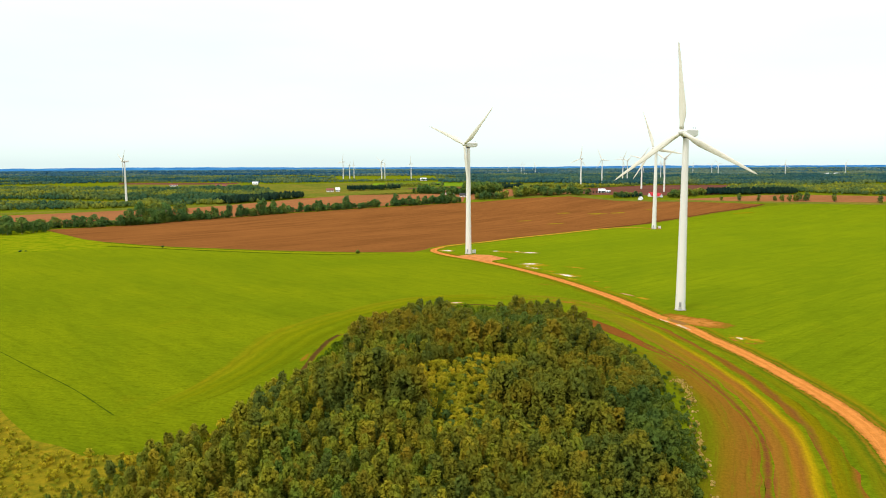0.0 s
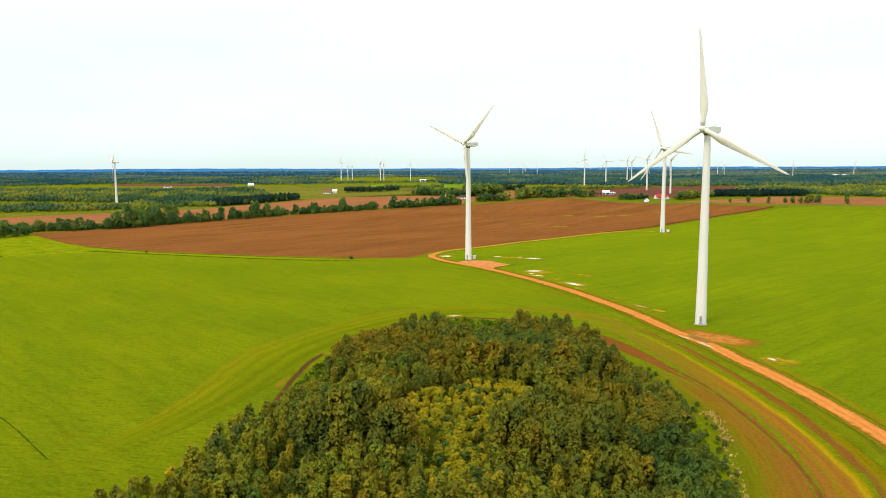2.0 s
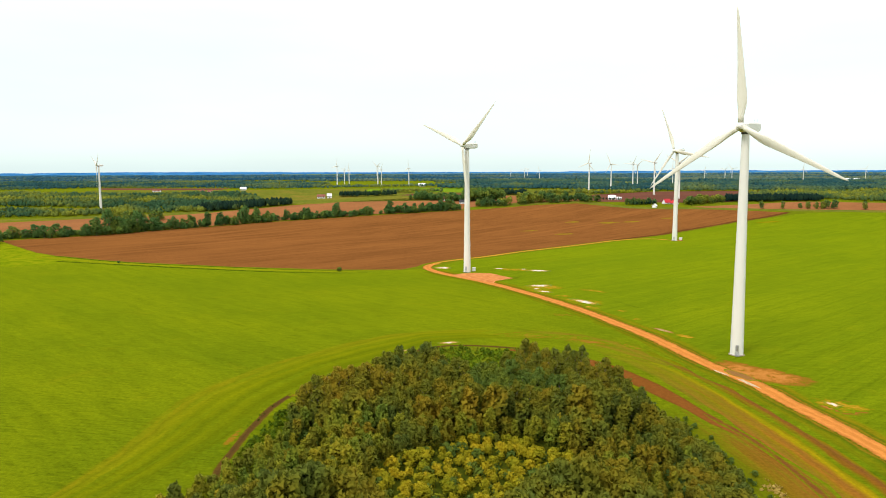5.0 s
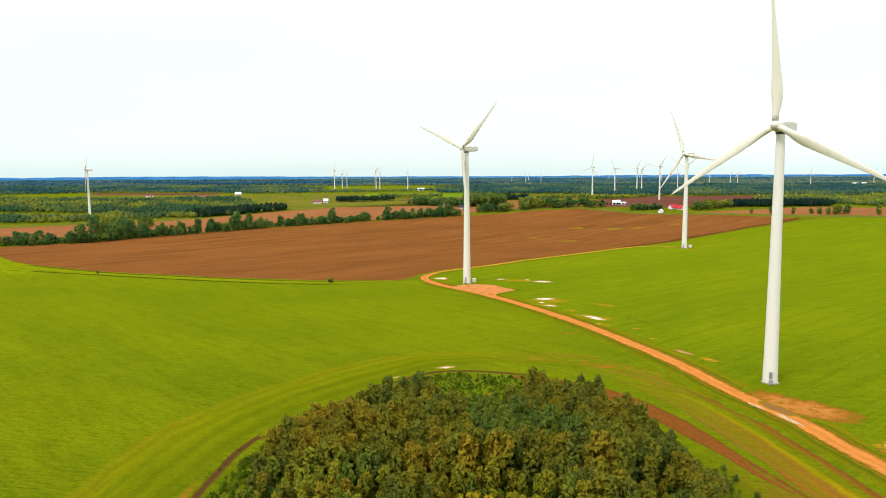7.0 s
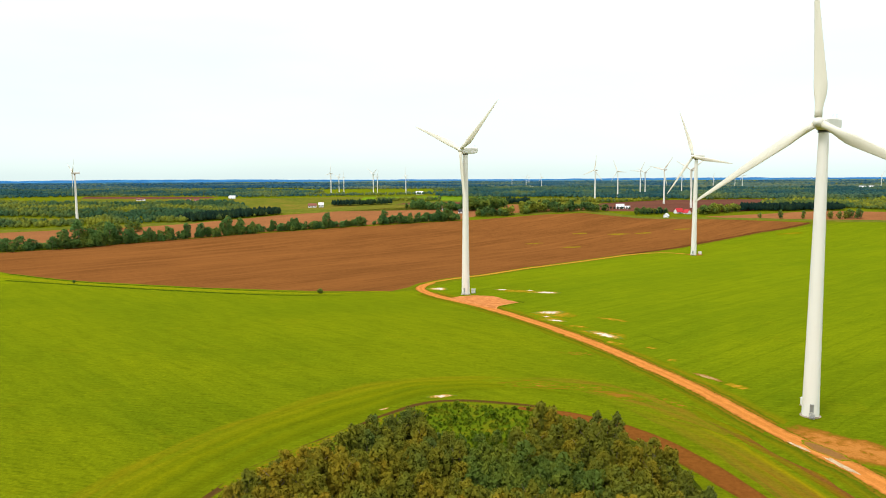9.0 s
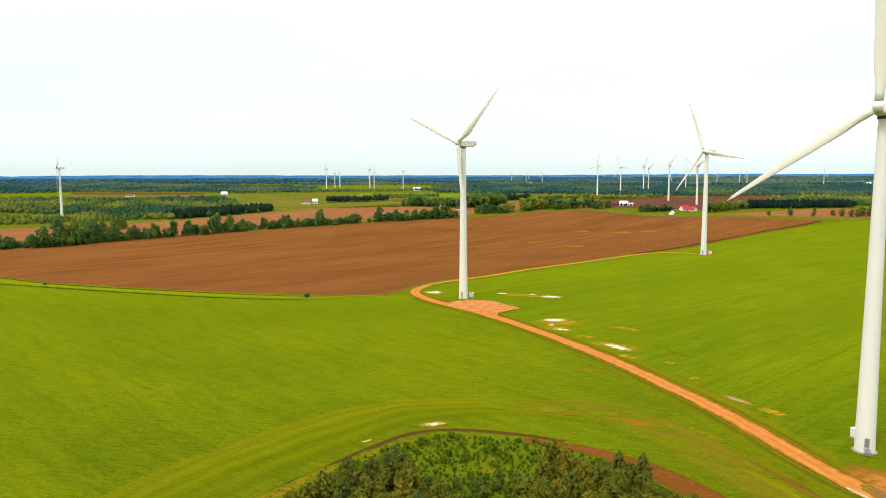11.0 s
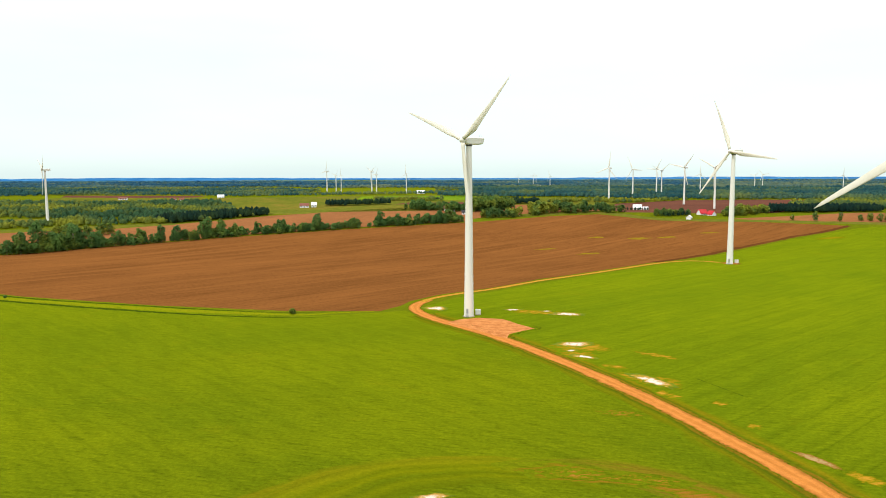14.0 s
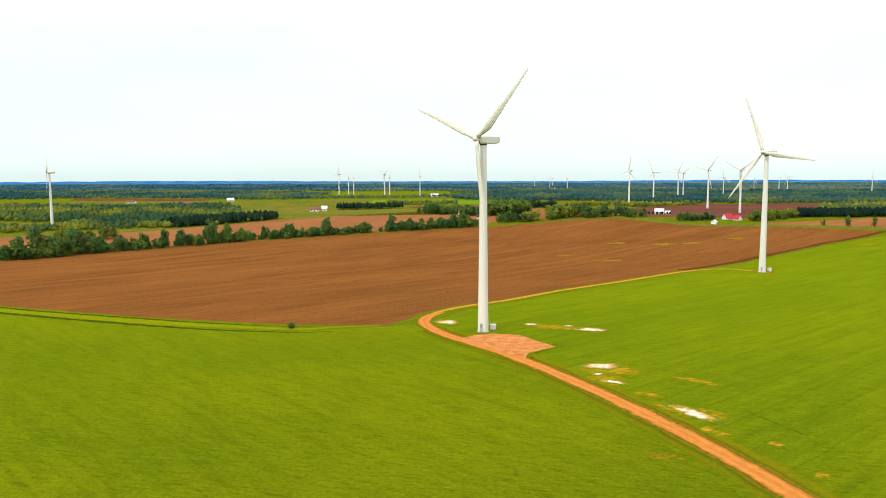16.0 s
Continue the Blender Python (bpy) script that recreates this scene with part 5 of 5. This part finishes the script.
for x, y, s in ((-478, 716, 1.0), (-470, 728, 0.8), (-492, 735, 1.1), (-455, 735, 0.7), (-430, 745, 0.9), (-415, 752, 1.2), (-405, 745, 0.7), (-398, 760, 1.1), (-520, 720, 1.0), (-510, 700, 0.9), (-500, 690, 0.8), (-379.5, 848.3, 0.86), (-388.6, 864.2, 1.04), (-440, 742, 1.2), (-463, 722, 1.3), (-448, 728, 1.1), (-486, 708, 1.3), (-424, 752, 1.3), (-410, 762, 1.2), (-530, 735, 1.3), (-515, 745, 1.4), (-500, 752, 1.2), (-540, 710, 1.2),
                (-452, 672, 1.3), (-444, 667, 1.1), (-438, 680, 1.4), (-431, 688, 1.2), (-425, 697, 1.0), (-458, 690, 1.5), (-446, 695, 1.3), (-470, 682, 1.4), (-436, 702, 1.1), (-367.3, 835.3, 0.87), (-385.3, 840.6, 0.96), (-378.3, 822, 0.78)):
    plant("hedge", int(rng.integers(5)), x, y, s, 0.9, "hedgerow_tree", "broad green tree at the field corner", "tree", "hedgerow trees")
rows = []
for c in curve_through(HEDGE, 3.0):
    if rng.random() < 0.8:
        rows.append((c[0] + rng.normal(0, 2.5), c[1] + rng.normal(0, 2.5), rng.uniform(0.7, 2.1), int(rng.integers(3))))
for x, y in scatter([(-520, 690), (-470, 700), (-455, 730), (-400, 750), (-385, 770), (-398, 778), (-450, 745), (-520, 740)], 6):
    rows.append((x, y, rng.uniform(0.6, 1.7), int(rng.integers(3))))
merged("hedge_understorey", rows, CLOUDS["shrub"], M_HEDGE, "green bushes filling the foot of the hedgerow", "hedge", 0.25, 1.9)
for x, y, s, tall in ((338.8, 987.7, 0.44, 1.2), (360.4, 982.6, 0.55, 1.6), (385.6, 981, 0.58, 1.35), (409, 986, 0.55, 1.0), (417, 982, 0.7, 1.0), (425, 977, 0.62, 1.2), (433, 979, 0.75, 1.0), (441, 984, 0.9, 1.0), (449, 981, 0.9, 1.1), (481.2, 971.5, 0.77, 1.1), (534.8, 961, 0.78, 1.1)):
    plant("bright", int(rng.integers(5)), x, y, s, tall, "verge_tree", "lone green tree on the far verge", "tree", "verge trees")
plant("bush", 0, -85.4, 525.5, 0.75, 0.9, "bush", "single dark bush on the field margin", "shrub", "")
plant("bush", 1, -250, 565, 0.45, 0.9, "bush", "small dark bush on the field margin", "shrub", "")
for x, y, s in ((-350, 536, 0.5), (-347, 539, 0.35), (-352, 541, 0.4)):
    plant("bush", int(rng.integers(3)), x, y, s, 0.6, "bush", "low green bush in rough grass", "shrub", "")

# Woods in the distance.
def crown_shells(count, slim, point, cuts=2):
    """Closed, lumpy crowns of unit height for trees far off, as corners and triangles."""
    res = []
    for i in range(count):
        bm = bmesh.new()
        bmesh.ops.create_icosphere(bm, subdivisions=cuts, radius=1)
        for v in bm.verts:
            d = v.co.copy()
            k = 1 + 0.55 * noise.noise(d * 1.7 + Vector((i * 7.3, 0, 0)))
            taper = 1 - point * max(0.0, d.z)
            v.co = (d.x * k * slim * taper, d.y * k * slim * taper, 0.47 + 0.52 * d.z * (0.6 + 0.4 * k))
        low = [f for f in bm.faces if f.calc_center_median().z < 0.2]
        bmesh.ops.delete(bm, geom=low, context="FACES")
        bm.verts.index_update()
        res.append((np.array([v.co[:] for v in bm.verts]), np.array([[v.index for v in f.verts] for f in bm.faces])))
        bm.free()
    return res


SHELLS = {"broad": crown_shells(7, 0.42, 0.25), "slim": crown_shells(5, 0.27, 0.55), "small": crown_shells(8, 0.5, 0.15, 1), "wide": crown_shells(8, 0.85, 0.1, 1)}


def wood(name, outline, gap, height, mat, label, kind="broad", bare=9.0, hole=()):
    """A wood of many trees; bare: the noise above which fields open between them."""
    vs, fs, start = [], [], 0
    for x, y in scatter(outline, gap):
        if noise.noise((x * 0.0022, y * 0.011, 1.7)) > bare or (hole and inside(x, y, hole)):
            continue
        v, f = SHELLS[kind][int(rng.integers(len(SHELLS[kind])))]
        a, h = rng.uniform(0, math.tau), height * (rng.uniform(0.85, 1.1) if kind == "slim" else rng.uniform(0.65, 1.2)) * (1 + (0.1 if kind == "slim" else 0.3) * noise.noise((x * 0.02, y * 0.02, 4.4)))
        c, s = math.cos(a), math.sin(a)
        w = h * rng.uniform(0.85, 1.25)
        vs.append(np.stack([(v[:, 0] * c - v[:, 1] * s) * w + x, (v[:, 0] * s + v[:, 1] * c) * w + y, v[:, 2] * h + rise(y)], 1))
        fs.append(f + start)
        start += len(v)
    v, f = np.concatenate(vs), np.concatenate(fs)
    me = bpy.data.meshes.new(name)
    me.vertices.add(len(v))
    me.vertices.foreach_set("co", v.astype(np.float32).ravel())
    me.loops.add(3 * len(f))
    me.loops.foreach_set("vertex_index", f.astype(np.int32).ravel())
    me.polygons.add(len(f))
    me.polygons.foreach_set("loop_start", np.arange(0, 3 * len(f), 3, dtype=np.int32))
    me.update(calc_edges=True)
    me.shade_smooth()
    me.materials.append(mat)
    return tagged(new(name, me), label, "woodland", kind="stuff")


wood("far_wood", [(-782.5, 920.8), (-600.5, 920.8), (-483.2, 934.5), (-410, 953.3), (-343, 965), (-303.3, 979.8), (-270.5, 1005.8), (-237.5, 1028.9), (-274.2, 1038.6), (-310.6, 1106.6), (-350, 1172), (-431, 1166), (-562, 1164), (-650, 1178), (-770, 1190), (-930, 1140), (-900, 1040)], 6.42, 5.68, M_WOODS, "mixed green wood behind the far field", hole=[(-690, 985), (-560, 975), (-462, 968), (-455, 996), (-560, 1012), (-690, 1020)])


wood("plantation", [(338, 1041), (398, 1041), (466, 1044), (468, 1074), (400, 1072), (346, 1072)], 4.0, 8.2, M_DARKWOOD, "dark square conifer plantation", "slim")
wood("far_wood", [(372, 1076), (470, 1078), (508, 1046), (613, 1024), (650, 1125), (620, 1188), (470, 1182), (400, 1140)], 6.2, 5.6, M_WOODS, "olive and green wood beside the plantation")
wood("tree_belt", [(38, 1142), (80, 1150), (84, 1164), (40, 1164)], 5.5, 8.5, M_DARKWOOD, "dark tree belt in the distant fields")
wood("far_wood", [(-60, 1296), (12, 1262), (78, 1258), (135, 1256), (172, 1234), (210, 1224), (286, 1212), (360, 1204), (439, 1208), (560, 1200), (904, 1200), (1036, 1511), (518, 1500), (200, 1590), (-14, 1600)], 7.6, 6.4, M_WOODS_MID_HAZE, "long green wood across the distance, haze tint painted in", "small", 0.33)
wood("far_wood", [(-1330, 1190), (-960, 1200), (-739.8, 1289.3), (-651, 1326.3), (-443.8, 1311.5), (-370.1, 1282.9), (-195.9, 1315.2), (-14.6, 1355.9), (-14.6, 1622.3), (-1330, 1622.3)], 9, 5.12, M_WOODS_MID_HAZE, "long green wood beyond the meadows, haze tint painted in", "small", 0.2)
wood("conifer_block", [(-329, 968.1), (-275.7, 1001.1), (-237.2, 1030.2), (-262.3, 1038.6), (-309, 1014.9), (-353.9, 979.8)], 4.2, 9.5, M_DARKWOOD, "dark conifer block at the wood's end", "slim")
wood("tree_belt", [(92, 1164), (164, 1172), (184, 1152), (224, 1166), (288, 1198), (282, 1208), (222, 1184), (166, 1188), (94, 1180)], 6.5, 5.6, M_WOODS, "green tree belt behind the dark soil")
wood("tree_belt", [(-192, 1116), (-122, 1136), (-108, 1146), (-122, 1154), (-196, 1133)], 4.76, 8.0, M_DARKWOOD, "dark tree belt by the farm", "slim")
wood("tree_belt", [(-136.3, 1189.2), (-45.2, 1197.4), (-45, 1211), (-143.1, 1205.6)], 6.22, 6.38, M_WOODS, "dark hedge in the distant meadow")

BELTS = (("hedgerow_wood", "tall dark green wood beyond the ploughed field", [(-8, 1045), (16, 1058), (42, 1066), (46, 1092), (20, 1098), (-8, 1084)], 6.5, (1.0, 1.35), M_HEDGE),
         ("hedgerow_wood", "green tree belt beside the far meadow", [(-85.9, 1077.9), (-15.7, 1044.7), (-6.1, 1055.3), (-15.5, 1077.9), (-77.6, 1103.5)], 7.5, (0.5, 0.95), M_HEDGE),
         ("hedgerow_wood", "ragged green tree belt along the ploughed field", [(52, 1018), (70, 1018), (82, 1034), (122, 1038), (148, 1042), (170, 1040), (172, 1050), (148, 1056), (120, 1054), (80, 1050), (56, 1030)], 7.0, (0.6, 1.25), M_BELT),
         ("hedgerow_wood", "yellow green trees before the tall dark wood", [(6, 1002), (48, 1008), (50, 1020), (8, 1014)], 6.5, (0.6, 1.0), M_BELT),
         ("farm_trees", "green trees round the red-roofed farm", [(199, 1015), (243, 1024), (246, 1032), (202, 1026)], 5.5, (0.4, 0.75), M_BELT),
         ("farm_trees", "green hedge of trees beside the farm", [(274, 1012), (300, 1019), (326, 1034), (340, 1042), (330, 1050), (300, 1036), (280, 1030)], 5.5, (0.5, 0.95), M_BELT))
for name, label, outline, gap, (low, high), leaves in BELTS:
    merged(name, [(x, y, rng.uniform(low, high), int(rng.integers(5))) for x, y in scatter(outline, gap)], CLOUDS["hedge"], leaves, label, "woodland", 0.3, 1.9)
wood("farm_trees", [(213.1, 1015.8), (246.2, 1020.2), (246.4, 1033.2), (228.8, 1033.2), (208.3, 1023.7)], 4.08, 5.4, M_DARKWOOD, "dark conifers before the red-roofed farm", "slim", hole=[(236, 1000), (300, 1000), (300, 1050), (244, 1050)])
wood("farm_trees", [(177.6, 1060.5), (205.7, 1063.1), (205.5, 1066.9), (177.3, 1065.7)], 4.08, 4.46, M_DARKWOOD, "dark garden trees before the white barn", "slim")
wood("distant_wood", [(-1405.8, 1651.9), (0.2, 1637.1), (1258.2, 1540.9), (1554.2, 2103.3), (0.2, 2103.3), (-1627.8, 2103.3)], 14, 5, M_WOODS_HAZE, "woods toward the horizon, tinted blue green as painted haze", "wide", 0.3)

wood("distant_wood", [(-2000, 2100), (2000, 2100), (2050, 2450), (-2050, 2450)], 20, 5.5, M_WOODS_HAZE, "woods below the far ridge, tinted blue green as painted haze", "wide", 0.35)

# The farthest ridges, blue with distance: haze painted into colour, plus a glow.
def ridge(y, low, top, swell, dark, light, glow, label):
    m, t, n, k, p = material("haze_painted_ridge", 1.0, 0.0)
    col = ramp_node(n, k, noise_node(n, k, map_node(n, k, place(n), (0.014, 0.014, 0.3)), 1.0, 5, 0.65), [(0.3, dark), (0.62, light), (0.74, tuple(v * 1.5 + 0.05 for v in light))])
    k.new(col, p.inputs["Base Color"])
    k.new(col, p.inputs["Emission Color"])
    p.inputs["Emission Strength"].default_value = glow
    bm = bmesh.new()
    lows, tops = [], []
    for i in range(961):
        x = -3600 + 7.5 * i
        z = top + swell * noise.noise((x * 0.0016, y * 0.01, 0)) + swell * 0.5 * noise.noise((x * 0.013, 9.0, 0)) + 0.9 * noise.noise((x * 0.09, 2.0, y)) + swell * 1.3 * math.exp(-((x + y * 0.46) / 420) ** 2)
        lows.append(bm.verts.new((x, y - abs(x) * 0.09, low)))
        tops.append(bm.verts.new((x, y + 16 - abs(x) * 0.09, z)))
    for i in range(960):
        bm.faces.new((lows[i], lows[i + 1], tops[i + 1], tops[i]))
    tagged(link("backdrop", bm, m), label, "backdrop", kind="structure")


ridge(3124, 28.1, 45.4, 3.7, (0.01, 0.075, 0.23), (0.04, 0.16, 0.33), 0.35, "wooded ridge on the horizon, haze painted blue")
ridge(2473, 28.1, 42.8, 2.2, (0.01, 0.06, 0.12), (0.05, 0.13, 0.17), 0.25, "wooded rise before the horizon, haze painted blue green")

# Stones picked from the field, heaped along the wood.
bm = bmesh.new()
for c in curve_through([(63, 212), (63, 202), (61, 192), (57, 174), (53, 158), (50, 142), (47, 128), (42, 108)], 0.8):
    thick = 14 if c[1] > 190 else 4
    for _ in range(thick):
        if rng.random() < 0.4 + 0.5 * noise.noise((c[0] * 0.3, c[1] * 0.12, 0)):
            s = 0.14 + 0.46 * rng.random() ** 2
            mat_s = Matrix.Translation((c[0] - 0.2 + rng.normal(0, 0.8), c[1] + rng.normal(0, 0.9), s * 0.3)) @ Euler(rng.uniform(0, 6, 3)).to_matrix().to_4x4() @ Matrix.Diagonal((s, s * rng.uniform(0.6, 1), s * rng.uniform(0.5, 0.9), 1))
            for v in bmesh.ops.create_icosphere(bm, subdivisions=1, radius=1, matrix=mat_s)["verts"]:
                v.co += Vector(rng.normal(0, 0.07, 3))
tagged(link("stone_row", bm, M_STONE), "row of pale field stones heaped beside the wood", "stones", kind="stuff")


# ---- farm buildings ----
def house(name, x, y, turn, length, width, wall, ridge, roof_mat, label, windows=3, chimney=True):
    base = new(name)
    bm = bmesh.new()
    lw, ww = length / 2, width / 2
    pts = [(-ww, 0), (ww, 0), (ww, wall), (0, ridge - 0.15), (-ww, wall)]
    ends = [[bm.verts.new((s * lw, a, b)) for a, b in pts] for s in (-1, 1)]
    for i in range(5):
        bm.faces.new((ends[0][i], ends[0][(i + 1) % 5], ends[1][(i + 1) % 5], ends[1][i]))
    bm.faces.new(ends[0][::-1])
    bm.faces.new(ends[1])
    walls = part("wall", bm, M_WALL, base)
    for s in (-1, 1):
        bm = bmesh.new()
        over = 0.5
        slope = (ridge - wall) / ww
        a, b = (s * (ww + over), wall - over * slope), (0, ridge)
        vs = []
        for dz in (0.05, 0.3):
            vs.append([bm.verts.new((e * (lw + over), q[0], q[1] + dz)) for e, q in ((-1, a), (1, a), (1, b), (-1, b))])
        bm.faces.new(vs[0][::-1])
        bm.faces.new(vs[1])
        for i in range(4):
            bm.faces.new((vs[0][i], vs[0][(i + 1) % 4], vs[1][(i + 1) % 4], vs[1][i]))
        bmesh.ops.recalc_face_normals(bm, faces=bm.faces[:])
        roof = part("roof", bm, roof_mat, base)
    if chimney:
        bm = bmesh.new()
        box(bm, lw * 0.4, lw * 0.4 + 0.8, -0.4, 0.4, ridge - 0.8, ridge + 1.2, 0.04)
        part("chimney", bm, M_ROOF_BROWN, roof)
    for i in range(windows):
        cx = -lw + length * (i + 0.5) / windows
        bm = bmesh.new()
        if i == windows // 2:
            box(bm, cx - 0.5, cx + 0.5, -ww - 0.05, -ww + 0.05, 0.1, 2.1)
            part("door", bm, M_DARK, base)
        else:
            box(bm, cx - 0.55, cx + 0.55, -ww - 0.05, -ww + 0.05, wall * 0.35, wall * 0.35 + 1.3)
            part("window", bm, M_GLASS, base)
    base.matrix_world = pose(x, y, rise(y) - 0.05, 0, 0, turn)
    return tagged(base, label, "house" if chimney else "barn")


house("farmhouse", 255.7, 1028.1, 24, 9.6, 7.2, 2.1, 6.1, M_ROOF_RED, "white farmhouse with a bright red roof", 5)
house("farmhouse", 264.4, 1022, -60, 7.3, 6.5, 1.9, 5.5, M_ROOF_RED, "smaller white house with a red roof", 3)
house("garden_shed", 232.4, 996.4, 60, 5.8, 5, 2.3, 4.5, M_ROOF_WHITE, "small white shed with a pale roof", 3, False)
house("barn", 193.1, 1073.4, -5, 9.5, 6.5, 2.8, 5.9, M_ROOF_WHITE, "long white barn with a pale metal roof", 5, False)
house("barn", 202.2, 1070.8, -5, 5.5, 4.7, 1.9, 3.6, M_ROOF_WHITE, "small white barn beside trees", 3, False)
house("barn", -377.3, 1257.1, 5, 9, 6, 2.2, 4.6, M_ROOF_WHITE, "bright white barn at the wood's edge", 3, False)
house("barn", -507.4, 1220.7, 0, 12, 6, 2.2, 3.6, M_ROOF_BROWN, "long low white barn with a brown roof among trees", 5, False)
house("farmhouse", -423.4, 1196.3, 10, 6.8, 6.1, 2.3, 4.9, M_ROOF_BROWN, "pale house with a brown roof", 3)
house("farmhouse", -411.8, 1198, 10, 6.8, 5.3, 2.3, 4.5, M_ROOF_BROWN, "small pale house with a brown roof", 3)
house("barn", -216, 1103.5, 10, 10.9, 7, 2.7, 5.4, M_ROOF_BROWN, "farm barn with a rust brown roof", 3, False)
house("farmhouse", -204.9, 1107.9, 10, 6.2, 5.4, 3.5, 6.2, M_ROOF_WHITE, "white farmhouse beside a dark tree belt", 3)
house("farmhouse", -31.2, 1060.5, 0, 12.6, 7.1, 2.8, 5.7, M_ROOF_BROWN, "house with a rust brown roof behind trees", 3)
house("barn", -11.1, 1033.2, 0, 9.6, 6.4, 2.4, 4.8, M_ROOF_DARK, "grey-roofed shed behind the hedge", 3, False)
for x, y in ((747.6, 1548.3), (769.8, 1555.7), (122.3, 1614.9), (-88.6, 1363.3)):
    house("barn", x, y, 10, 12, 6.6, 3, 5, M_ROOF_WHITE, "tiny white farm building far off", 3, False)
